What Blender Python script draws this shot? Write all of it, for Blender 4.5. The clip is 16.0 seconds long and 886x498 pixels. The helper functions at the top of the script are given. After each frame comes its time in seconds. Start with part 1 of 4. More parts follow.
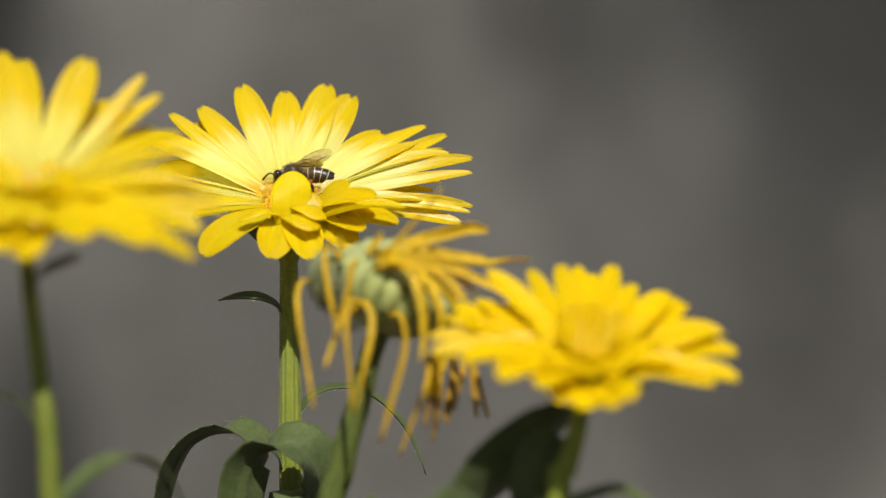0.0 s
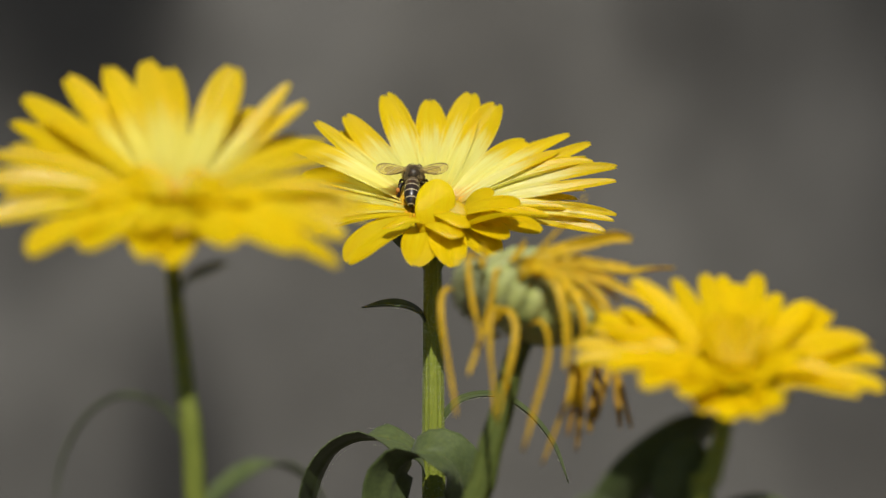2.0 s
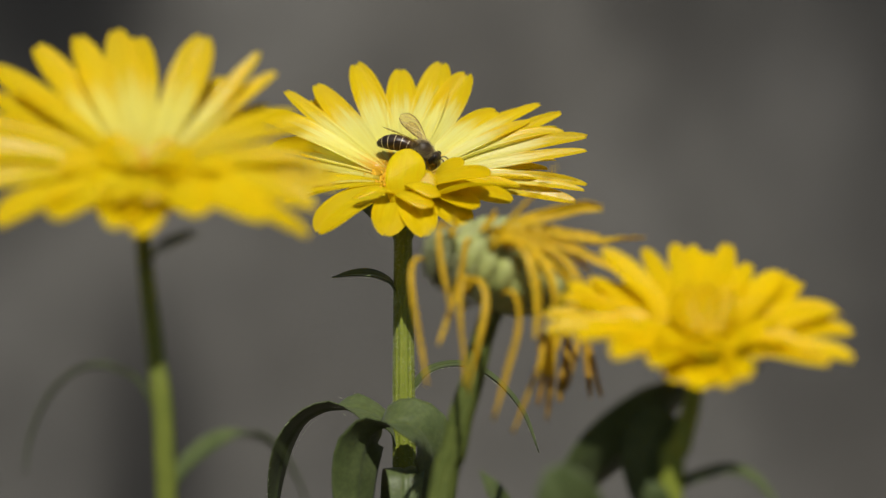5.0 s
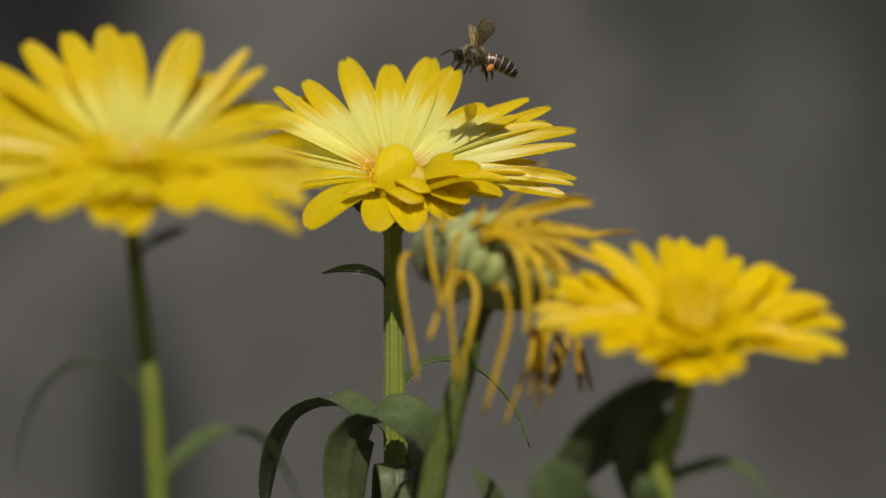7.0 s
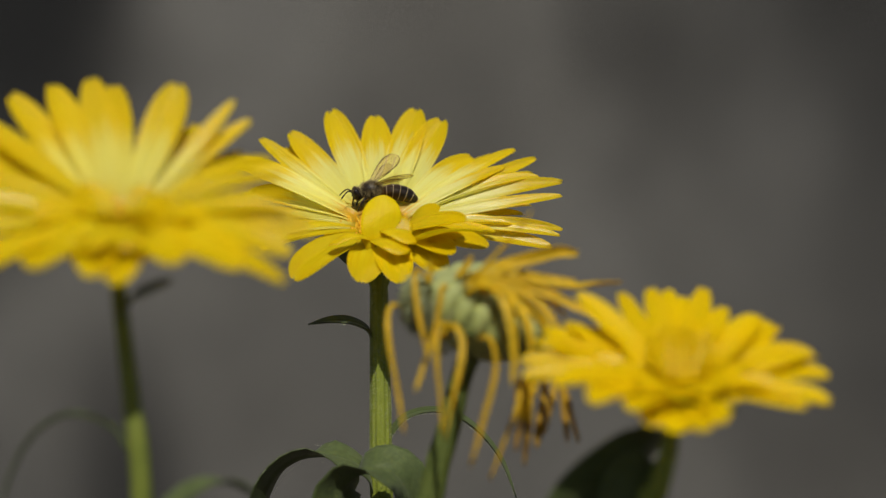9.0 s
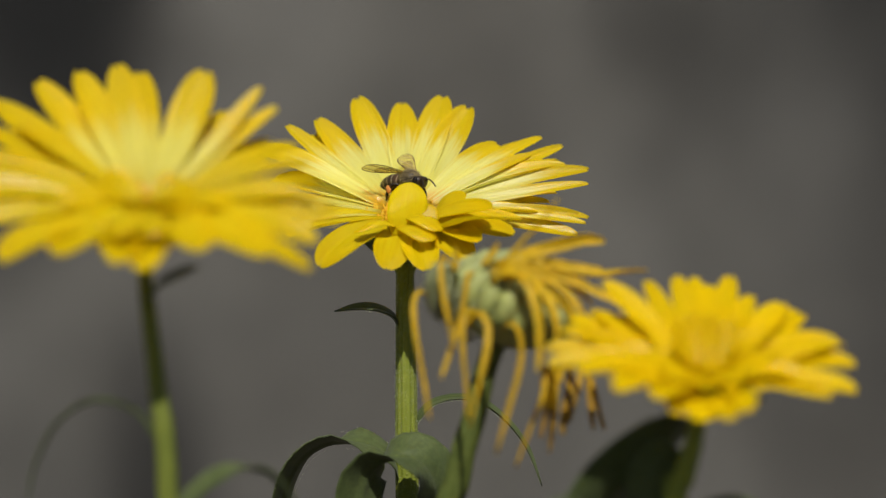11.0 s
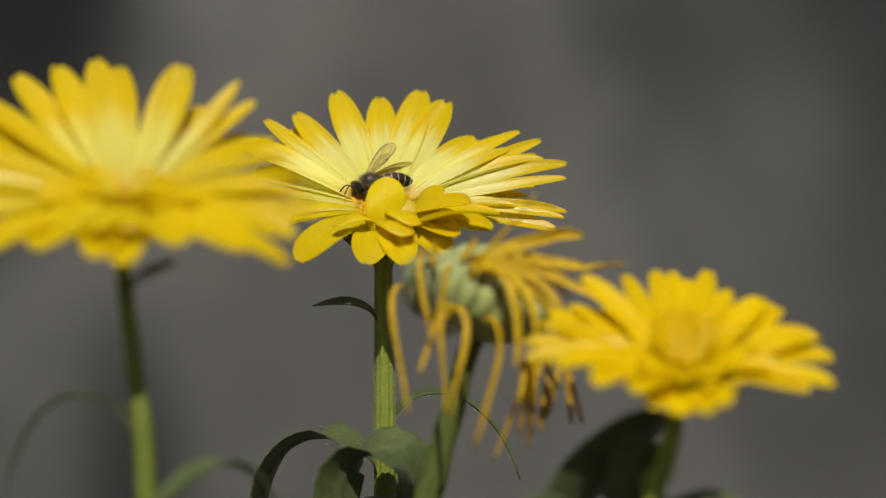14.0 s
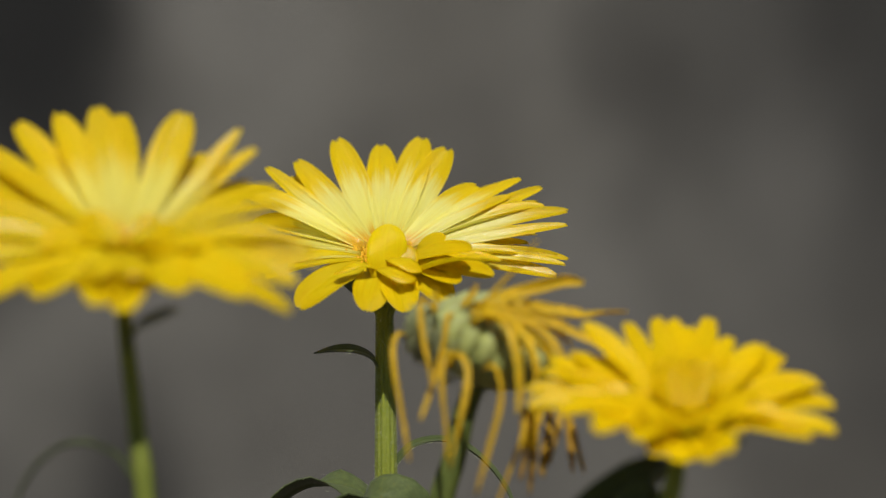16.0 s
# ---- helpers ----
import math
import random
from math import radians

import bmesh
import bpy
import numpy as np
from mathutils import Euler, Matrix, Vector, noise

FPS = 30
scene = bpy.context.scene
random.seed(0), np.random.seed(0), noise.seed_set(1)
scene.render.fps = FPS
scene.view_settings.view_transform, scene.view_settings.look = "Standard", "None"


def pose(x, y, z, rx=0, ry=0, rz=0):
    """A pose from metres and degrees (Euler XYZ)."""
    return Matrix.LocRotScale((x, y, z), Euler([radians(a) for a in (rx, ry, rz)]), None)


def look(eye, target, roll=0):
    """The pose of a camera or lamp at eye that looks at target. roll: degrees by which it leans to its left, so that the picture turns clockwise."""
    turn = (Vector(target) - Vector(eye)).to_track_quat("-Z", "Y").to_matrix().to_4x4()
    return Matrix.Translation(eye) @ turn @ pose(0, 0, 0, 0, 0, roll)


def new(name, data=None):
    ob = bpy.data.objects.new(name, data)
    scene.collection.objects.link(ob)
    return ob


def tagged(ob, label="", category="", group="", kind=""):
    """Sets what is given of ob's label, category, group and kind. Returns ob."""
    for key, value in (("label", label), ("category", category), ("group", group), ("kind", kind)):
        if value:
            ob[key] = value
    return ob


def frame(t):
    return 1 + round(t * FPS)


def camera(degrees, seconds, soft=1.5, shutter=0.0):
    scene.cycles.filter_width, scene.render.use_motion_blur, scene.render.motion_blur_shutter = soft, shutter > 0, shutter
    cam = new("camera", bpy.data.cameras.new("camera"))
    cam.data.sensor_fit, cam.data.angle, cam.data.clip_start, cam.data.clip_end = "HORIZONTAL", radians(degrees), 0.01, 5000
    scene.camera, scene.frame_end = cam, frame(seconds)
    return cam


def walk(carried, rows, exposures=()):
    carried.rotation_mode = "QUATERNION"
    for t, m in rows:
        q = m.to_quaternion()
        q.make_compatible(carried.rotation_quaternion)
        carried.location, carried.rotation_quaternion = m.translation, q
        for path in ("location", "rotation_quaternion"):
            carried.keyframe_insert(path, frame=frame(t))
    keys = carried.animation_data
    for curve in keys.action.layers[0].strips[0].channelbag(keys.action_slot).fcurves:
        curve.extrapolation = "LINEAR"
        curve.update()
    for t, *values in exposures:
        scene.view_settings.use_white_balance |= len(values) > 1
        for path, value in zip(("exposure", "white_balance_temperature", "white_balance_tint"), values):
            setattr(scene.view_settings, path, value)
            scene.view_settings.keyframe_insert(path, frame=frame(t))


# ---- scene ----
# ---- camera ----
# Focus lies on the middle flower, 0.495 m away; the eye stands 0.4 m over the soil.
EYE = 0.40
cam = camera(18.0, 16.0, soft=1.4, shutter=0.25)
cam.data.dof.use_dof = True
cam.data.dof.focus_distance = 0.495
cam.data.dof.aperture_fstop = 9.0

# seconds, turn to the left, tilt up, lean (degrees)
TURNS = [
    (0, -1.921, -0.114, -0.11), (0.3, -1.852, -0.058, -0.42), (0.4, -1.574, -0.023, -0.42), (0.5, -1.278, 0.007, -0.42),
    (0.8, -0.868, 0.139, -0.35), (1, -0.738, 0.219, -0.35), (1.4, -0.590, 0.324, -0.36), (1.5, -0.333, 0.237, -0.36),
    (1.6, 0.486, 0.104, -0.36), (1.7, 1.157, 0.058, -0.36), (1.8, 1.227, 0.046, -0.36), (2, 1.023, 0.041, -0.34),
    (2.3, 1.181, -0.185, -0.32), (2.5, 1.490, -0.254, -0.32), (2.7, 1.215, 0.116, -0.32), (2.8, 1.134, 0.208, -0.32),
    (3, 1.039, 0.172, -0.27), (3.3, 0.938, 0.313, -0.33), (3.5, 0.883, 0.345, -0.33), (3.6, 0.764, 0.197, -0.33),
    (3.9, 0.694, 0.012, -0.30), (4, 0.663, -0.036, -0.30), (4.2, 0.301, -0.289, -0.30), (4.5, 0.439, -0.460, -0.19),
    (5, 0.416, -0.576, -0.34), (5.2, 0.394, -0.602, -0.23), (6.2, 0.248, -0.665, -0.11), (7.3, 0.140, -0.674, 0.02),
    (7.5, 0.031, -0.545, 0.17), (8, 0.043, -0.556, 0.05), (8.2, 0.029, -0.380, 0.05), (8.4, -0.041, -0.126, 0.17),
    (8.5, -0.073, -0.024, 0.17), (8.8, -0.075, 0.245, 0.08), (9, -0.079, 0.368, 0.08), (9.5, 0.341, 0.343, 0.11),
    (9.7, 0.365, 0.178, 0.04), (10.6, 0.435, 0.078, -0.06), (11.8, 0.421, 0.286, -0.17), (12, 0.187, 0.321, -0.19),
    (12.5, 0.216, 0.111, -0.10), (13, 0.026, 0.241, -0.03), (13.5, -0.051, 0.127, 0.04), (14, 0.012, -0.003, -0.05),
    (14.5, 0.053, -0.004, -0.01), (15, -0.051, 0.174, 0.05), (15.2, -0.110, 0.437, 0.05), (15.5, -0.168, 0.796, -0.07),
    (16, 0.036, 0.962, -0.02),
]
walk(cam, [(t, pose(0, -0.495, EYE, 90 + up, lean, turn)) for t, turn, up, lean in TURNS],
     exposures=[(0, 0.26), (0.3, 0.11), (1.5, 0.04), (2, -0.02), (3.5, -0.10), (5.2, -0.10), (7.3, -0.28), (9.0, -0.31), (9.6, -0.17), (11.8, -0.15), (14.5, -0.14), (16, -0.14)])

# ---- world and sun ----
SUN_EL, SUN_AZ = 48.5, 273.0   # azimuth counted from +x towards +y: right behind the camera
world = bpy.data.worlds.new("sky")
scene.world = world
world.use_nodes = True
wn, wl = world.node_tree.nodes, world.node_tree.links
sky = wn.new("ShaderNodeTexSky")
sky.sky_type, sky.sun_disc = "NISHITA", False
sky.sun_elevation = radians(SUN_EL)
sky.sun_rotation = radians(90 - SUN_AZ)
wl.new(sky.outputs[0], wn["Background"].inputs[0])
wn["Background"].inputs[1].default_value = 0.06
sun = new("sun", bpy.data.lights.new("sun", "SUN"))
sun.data.energy, sun.data.angle, sun.data.color = 4.8, radians(0.53), (1.0, 0.975, 0.90)
to_sun = Vector((math.cos(radians(SUN_EL)) * math.cos(radians(SUN_AZ)),
                 math.cos(radians(SUN_EL)) * math.sin(radians(SUN_AZ)), math.sin(radians(SUN_EL))))
sun.matrix_world = look(to_sun * 5, (0, 0, 0))


# ---- materials ----
def material(name):
    m = bpy.data.materials.new(name)
    m.use_nodes = True
    n, l = m.node_tree.nodes, m.node_tree.links
    return m, n, l, n["Principled BSDF"], n["Material Output"]


def ramp(n, stops):
    r = n.new("ShaderNodeValToRGB")
    els = r.color_ramp.elements
    while len(els) < len(stops):
        els.new(0.5)
    for e, (p, c) in zip(els, stops):
        e.position, e.color = p, (*c, 1)
    return r


def value(n, op, a=None, b=None):
    v = n.new("ShaderNodeMath")
    v.operation = op
    for i, q in enumerate((a, b)):
        if isinstance(q, (int, float)):
            v.inputs[i].default_value = q
    return v


def noise_node(n, l, scale, detail=3.0, vector=None, rough=0.5):
    t = n.new("ShaderNodeTexNoise")
    t.inputs["Scale"].default_value, t.inputs["Detail"].default_value = scale, detail
    t.inputs["Roughness"].default_value = rough
    if vector:
        l.new(vector, t.inputs["Vector"])
    return t


def mixed(n, l, kind, fac, a, b):
    x = n.new("ShaderNodeMix")
    x.data_type, x.blend_type = "RGBA", kind
    for s, q in ((x.inputs[0], fac), (x.inputs[6], a), (x.inputs[7], b)):
        if hasattr(q, "is_linked"):
            l.new(q, s)
        elif isinstance(q, tuple):
            s.default_value = (*q, 1)
        else:
            s.default_value = q
    return x.outputs[2]


def petal_material(name, stops, through_colour, rough=0.32, share=0.46, gloss=0.5, ribs=0.3):
    """Petal tissue: pale at the claw, deeper at the tip, ribbed lengthwise, letting light through."""
    m, n, l, p, out = material(name)
    uv = n.new("ShaderNodeUVMap")
    uv.uv_map = "UVMap"
    sep = n.new("ShaderNodeSeparateXYZ")
    l.new(uv.outputs[0], sep.inputs[0])
    info = n.new("ShaderNodeObjectInfo")
    # uneven border between pale claw and deep tip, drawn out into streaks
    stretch = n.new("ShaderNodeMapping")
    stretch.inputs["Scale"].default_value = (1.2, 16, 1)
    l.new(uv.outputs[0], stretch.inputs[0])
    shift = n.new("ShaderNodeVectorMath")
    shift.operation = "ADD"
    l.new(stretch.outputs[0], shift.inputs[0])
    l.new(info.outputs["Random"], shift.inputs[1])
    streak = noise_node(n, l, 1.6, 3, shift.outputs[0])
    a = value(n, "MULTIPLY_ADD")
    a.inputs[1].default_value, a.inputs[2].default_value = 0.6, -0.30
    l.new(streak.outputs[0], a.inputs[0])
    edge = value(n, "SUBTRACT", None, 0.5)
    l.new(sep.outputs[1], edge.inputs[0])
    edge2 = value(n, "MULTIPLY")
    l.new(edge.outputs[0], edge2.inputs[0]), l.new(edge.outputs[0], edge2.inputs[1])
    add = value(n, "ADD")
    l.new(sep.outputs[0], add.inputs[0]), l.new(a.outputs[0], add.inputs[1])
    add2 = value(n, "MULTIPLY_ADD")
    add2.inputs[1].default_value = 0.6
    l.new(edge2.outputs[0], add2.inputs[0]), l.new(add.outputs[0], add2.inputs[2])
    r = ramp(n, stops)
    l.new(add2.outputs[0], r.inputs[0])
    hsv = n.new("ShaderNodeHueSaturation")
    vary = value(n, "MULTIPLY_ADD")
    vary.inputs[1].default_value, vary.inputs[2].default_value = 0.10, 0.94
    l.new(info.outputs["Random"], vary.inputs[0]), l.new(vary.outputs[0], hsv.inputs["Value"])
    # thin lengthwise veins of deeper yellow
    vein_map = n.new("ShaderNodeMapping")
    vein_map.inputs["Scale"].default_value = (1.0, 26, 1)
    l.new(uv.outputs[0], vein_map.inputs[0])
    vein_shift = n.new("ShaderNodeVectorMath")
    vein_shift.operation = "ADD"
    l.new(vein_map.outputs[0], vein_shift.inputs[0]), l.new(info.outputs["Random"], vein_shift.inputs[1])
    vein = noise_node(n, l, 1.5, 4, vein_shift.outputs[0], 0.6)
    tint = ramp(n, [(0.34, (0.94, 0.83, 0.55)), (0.5, (1, 1, 1)), (0.68, (1.03, 1.04, 1.15))])
    l.new(vein.outputs[0], tint.inputs[0])
    l.new(mixed(n, l, "MULTIPLY", 0.8, r.outputs[0], tint.outputs[0]), hsv.inputs["Color"])
    l.new(hsv.outputs[0], p.inputs["Base Color"])
    shine = ramp(n, [(0.35, (rough + 0.2,) * 3), (0.6, (rough - 0.06,) * 3)])
    l.new(streak.outputs[0], shine.inputs[0])
    l.new(shine.outputs[0], p.inputs["Roughness"])
    p.inputs["Specular IOR Level"].default_value = 0.3 * gloss
    # ribs along the petal and cell grain
    wave = n.new("ShaderNodeTexWave")
    wave.bands_direction = "Y"
    wave.inputs["Scale"].default_value, wave.inputs["Distortion"].default_value = 1.6, 1.2
    l.new(uv.outputs[0], wave.inputs[0])
    grain_map = n.new("ShaderNodeMapping")
    grain_map.inputs["Scale"].default_value = (60, 40, 1)
    l.new(uv.outputs[0], grain_map.inputs[0])
    grain = noise_node(n, l, 3.0, 2, grain_map.outputs[0])
    h = value(n, "MULTIPLY_ADD")
    h.inputs[1].default_value = 1.0
    soft_ribs = value(n, "MULTIPLY", None, ribs)
    l.new(wave.outputs[1], soft_ribs.inputs[0])
    l.new(grain.outputs[0], h.inputs[0]), l.new(soft_ribs.outputs[0], h.inputs[2])
    bump = n.new("ShaderNodeBump")
    bump.inputs["Strength"].default_value, bump.inputs["Distance"].default_value = 0.7, 0.00014
    l.new(h.outputs[0], bump.inputs["Height"])
    l.new(bump.outputs[0], p.inputs["Normal"])
    # a thin waxy skin that glints on the raised cells
    cells_map = n.new("ShaderNodeMapping")
    cells_map.inputs["Scale"].default_value = (70, 26, 1)
    l.new(uv.outputs[0], cells_map.inputs[0])
    cells = noise_node(n, l, 1.6, 3, cells_map.outputs[0], 0.6)
    wax = n.new("ShaderNodeBump")
    wax.inputs["Strength"].default_value, wax.inputs["Distance"].default_value = 1.0, 0.00004
    l.new(cells.outputs[0], wax.inputs["Height"])
    skin = n.new("ShaderNodeBsdfGlossy")
    skin.inputs["Roughness"].default_value = 0.26
    l.new(wax.outputs[0], skin.inputs["Normal"])
    tr = n.new("ShaderNodeBsdfTranslucent")
    # light crosses two skins, so each takes the root of the tissue's colour
    root = n.new("ShaderNodeGamma")
    root.inputs[1].default_value = 0.5
    l.new(mixed(n, l, "MULTIPLY", 1.0, hsv.outputs[0], through_colour), root.inputs[0])
    l.new(root.outputs[0], tr.inputs[0])
    l.new(bump.outputs[0], tr.inputs["Normal"])
    mx = n.new("ShaderNodeMixShader")
    mx.inputs[0].default_value = share
    l.new(p.outputs[0], mx.inputs[1]), l.new(tr.outputs[0], mx.inputs[2])
    waxed = n.new("ShaderNodeMixShader")
    patchy = ramp(n, [(0.42, (0.01 * gloss,) * 3), (0.66, (0.25 * gloss,) * 3)])
    l.new(cells.outputs[0], patchy.inputs[0])
    l.new(patchy.outputs[0], waxed.inputs[0])
    l.new(mx.outputs[0], waxed.inputs[1]), l.new(skin.outputs[0], waxed.inputs[2])
    l.new(waxed.outputs[0], out.inputs[0])
    return m


def plant_material(name, dark, light, scale=900.0, rough=0.5, share=0.2, bump_depth=0.0002, sheen=0.0):
    """Green tissue, mottled at two scales, with a downy grain."""
    m, n, l, p, out = material(name)
    co = n.new("ShaderNodeTexCoord")
    big = noise_node(n, l, scale * 0.12, 3, co.outputs["Object"])
    small = noise_node(n, l, scale, 3, co.outputs["Object"], 0.65)
    r = ramp(n, [(0.3, dark), (0.72, light)])
    l.new(big.outputs[0], r.inputs[0])
    speck = ramp(n, [(0.42, (0.72, 0.72, 0.72)), (0.66, (1.25, 1.25, 1.15))])
    l.new(small.outputs[0], speck.inputs[0])
    col = mixed(n, l, "MULTIPLY", 0.5, r.outputs[0], speck.outputs[0])
    l.new(col, p.inputs["Base Color"])
    p.inputs["Roughness"].default_value = rough
    p.inputs["Specular IOR Level"].default_value = 0.3
    p.inputs["Sheen Weight"].default_value = sheen
    bump = n.new("ShaderNodeBump")
    bump.inputs["Strength"].default_value, bump.inputs["Distance"].default_value = 0.4, bump_depth
    l.new(small.outputs[0], bump.inputs["Height"])
    l.new(bump.outputs[0], p.inputs["Normal"])
    if share:
        tr = n.new("ShaderNodeBsdfTranslucent")
        l.new(col, tr.inputs[0])
        mx = n.new("ShaderNodeMixShader")
        mx.inputs[0].default_value = share
        l.new(p.outputs[0], mx.inputs[1]), l.new(tr.outputs[0], mx.inputs[2])
        l.new(mx.outputs[0], out.inputs[0])
    return m


PALE_PETAL = petal_material("pale yellow petal", [(0.10, (0.90, 0.55, 0.02)), (0.22, (0.97, 0.92, 0.24)), (0.59, (0.98, 0.945, 0.34)), (0.76, (0.94, 0.72, 0.003))], (1.0, 0.97, 0.5), share=0.58, gloss=0.34)
PLAIN_PETAL = petal_material("yellow petal", [(0.0, (0.87, 0.64, 0.005)), (0.35, (0.91, 0.74, 0.014)), (0.85, (0.91, 0.69, 0.002))], (1.0, 0.97, 0.4), share=0.61, gloss=0.2)
TALL_PETAL = petal_material("warm yellow petal", [(0.0, (0.90, 0.68, 0.006)), (0.25, (0.95, 0.875, 0.21)), (0.50, (0.95, 0.87, 0.19)), (0.70, (0.92, 0.695, 0.004))], (1.0, 0.97, 0.45), share=0.58, gloss=0.38)
SMOOTH_PETAL = petal_material("smooth yellow petal", [(0.0, (0.80, 0.60, 0.006)), (0.4, (0.84, 0.66, 0.006)), (0.85, (0.86, 0.68, 0.005))], (1.0, 1.0, 0.4), rough=0.4, share=0.5, gloss=0.04, ribs=0.05)
DEEP_PETAL = petal_material("golden yellow petal", [(0.0, (0.90, 0.61, 0.002)), (0.5, (0.95, 0.705, 0.002)), (0.95, (0.95, 0.70, 0.002))], (1.0, 0.98, 0.35), rough=0.45, gloss=0.12, share=0.54)
DRY_PETAL = plant_material("shrivelled yellow petal", (0.66, 0.43, 0.008), (0.83, 0.59, 0.018), 700, 0.5, 0.5)
OLD_PETAL = plant_material("shrivelled ochre petal", (0.64, 0.40, 0.008), (0.80, 0.56, 0.02), 700, 0.5, 0.5)
BROWN_PETAL = plant_material("dried brown petal", (0.18, 0.08, 0.005), (0.52, 0.31, 0.010), 700, 0.7, 0.15)
STEM = plant_material("downy green stem", (0.165, 0.195, 0.02), (0.225, 0.255, 0.032), 4500, 0.55, 0.0)
DULL_STEM = plant_material("dull green stem", (0.07, 0.092, 0.018), (0.11, 0.135, 0.028), 4500, 0.55, 0.0)
GREEN_STEM = plant_material("green stem", (0.115, 0.14, 0.02), (0.17, 0.195, 0.03), 4500, 0.55, 0.0)
LEAF = plant_material("downy green leaf", (0.06, 0.082, 0.024), (0.105, 0.132, 0.048), 1300, 0.45, 0.18, sheen=0.08)
CALYX = plant_material("dark green calyx", (0.05, 0.07, 0.018), (0.09, 0.12, 0.03), 1300, 0.55, 0.05)
SEED = plant_material("pale green seed", (0.38, 0.41, 0.12), (0.50, 0.52, 0.22), 500, 0.55, 0.25)
GOLD_FLORET = plant_material("golden floret", (0.78, 0.50, 0.008), (0.88, 0.62, 0.02), 2500, 0.5, 0.3)
FLORET = plant_material("orange floret", (0.84, 0.44, 0.015), (0.88, 0.56, 0.03), 2500, 0.5, 0.2)
DOWN = plant_material("pale grey green down", (0.38, 0.40, 0.20), (0.52, 0.53, 0.32), 900, 0.6, 0.3)
HAIR = plant_material("plant hair", (0.5, 0.55, 0.35), (0.62, 0.66, 0.45), 900, 0.4, 0.4)

CHITIN = plant_material("black brown chitin", (0.012, 0.008, 0.005), (0.03, 0.018, 0.01), 2500, 0.42, 0.0, 0.0001)
FUZZ = plant_material("tawny fur", (0.20, 0.145, 0.065), (0.38, 0.30, 0.15), 3000, 0.8, 0.0, 0.0002)
EYES = plant_material("glossy dark eye", (0.008, 0.006, 0.005), (0.015, 0.011, 0.009), 3000, 0.15, 0.0, 0.00005)
POLLEN = plant_material("orange pollen", (0.50, 0.17, 0.03), (0.62, 0.27, 0.06), 4000, 0.8, 0.0)


def abdomen_material():
    m, n, l, p, out = material("banded abdomen")
    uv = n.new("ShaderNodeUVMap")
    uv.uv_map = "UVMap"
    sep = n.new("ShaderNodeSeparateXYZ")
    l.new(uv.outputs[0], sep.inputs[0])
    six = value(n, "MULTIPLY", None, 6.0)
    l.new(sep.outputs[0], six.inputs[0])
    fr = value(n, "FRACT")
    l.new(six.outputs[0], fr.inputs[0])
    base = ramp(n, [(0.0, (0.11, 0.055, 0.02)), (0.3, (0.045, 0.024, 0.012)), (0.7, (0.014, 0.009, 0.006))])
    l.new(sep.outputs[0], base.inputs[0])
    band = ramp(n, [(0.78, (0, 0, 0)), (0.83, (1, 1, 1)), (0.89, (1, 1, 1)), (0.94, (0, 0, 0))])
    l.new(fr.outputs[0], band.inputs[0])
    l.new(mixed(n, l, "MIX", band.outputs[0], base.outputs[0], (0.46, 0.38, 0.23)), p.inputs["Base Color"])
    p.inputs["Roughness"].default_value = 0.35
    return m


BANDS = abdomen_material()


def wing_material():
    m, n, l, p, out = material("clear wing membrane")
    uv = n.new("ShaderNodeUVMap")
    uv.uv_map = "UVMap"
    lines = n.new("ShaderNodeTexWave")
    lines.bands_direction = "DIAGONAL"
    lines.inputs["Scale"].default_value, lines.inputs["Distortion"].default_value, lines.inputs["Detail Scale"].default_value = 1.3, 3.0, 1.5
    l.new(uv.outputs[0], lines.inputs[0])
    sep = n.new("ShaderNodeSeparateXYZ")
    l.new(uv.outputs[0], sep.inputs[0])
    vein = ramp(n, [(0.03, (0.7, 0.7, 0.7)), (0.09, (0.18, 0.18, 0.18))])
    l.new(lines.outputs[1], vein.inputs[0])
    rim = ramp(n, [(0.05, (1, 1, 1)), (0.10, (0, 0, 0)), (0.90, (0, 0, 0)), (0.95, (1, 1, 1))])   # stout edge veins
    l.new(sep.outputs[1], rim.inputs[0])
    cover = value(n, "MAXIMUM")
    l.new(vein.outputs[0], cover.inputs[0]), l.new(rim.outputs[0], cover.inputs[1])
    l.new(mixed(n, l, "MIX", rim.outputs[0], (0.44, 0.34, 0.14), (0.14, 0.085, 0.03)), p.inputs["Base Color"])
    p.inputs["Roughness"].default_value = 0.4
    p.inputs["Specular IOR Level"].default_value = 0.2
    tr = n.new("ShaderNodeBsdfTransparent")
    tr.inputs[0].default_value = (0.93, 0.90, 0.82, 1)
    mx = n.new("ShaderNodeMixShader")
    l.new(cover.outputs[0], mx.inputs[0])
    l.new(tr.outputs[0], mx.inputs[1]), l.new(p.outputs[0], mx.inputs[2])
    l.new(mx.outputs[0], out.inputs[0])
    return m


WING = wing_material()


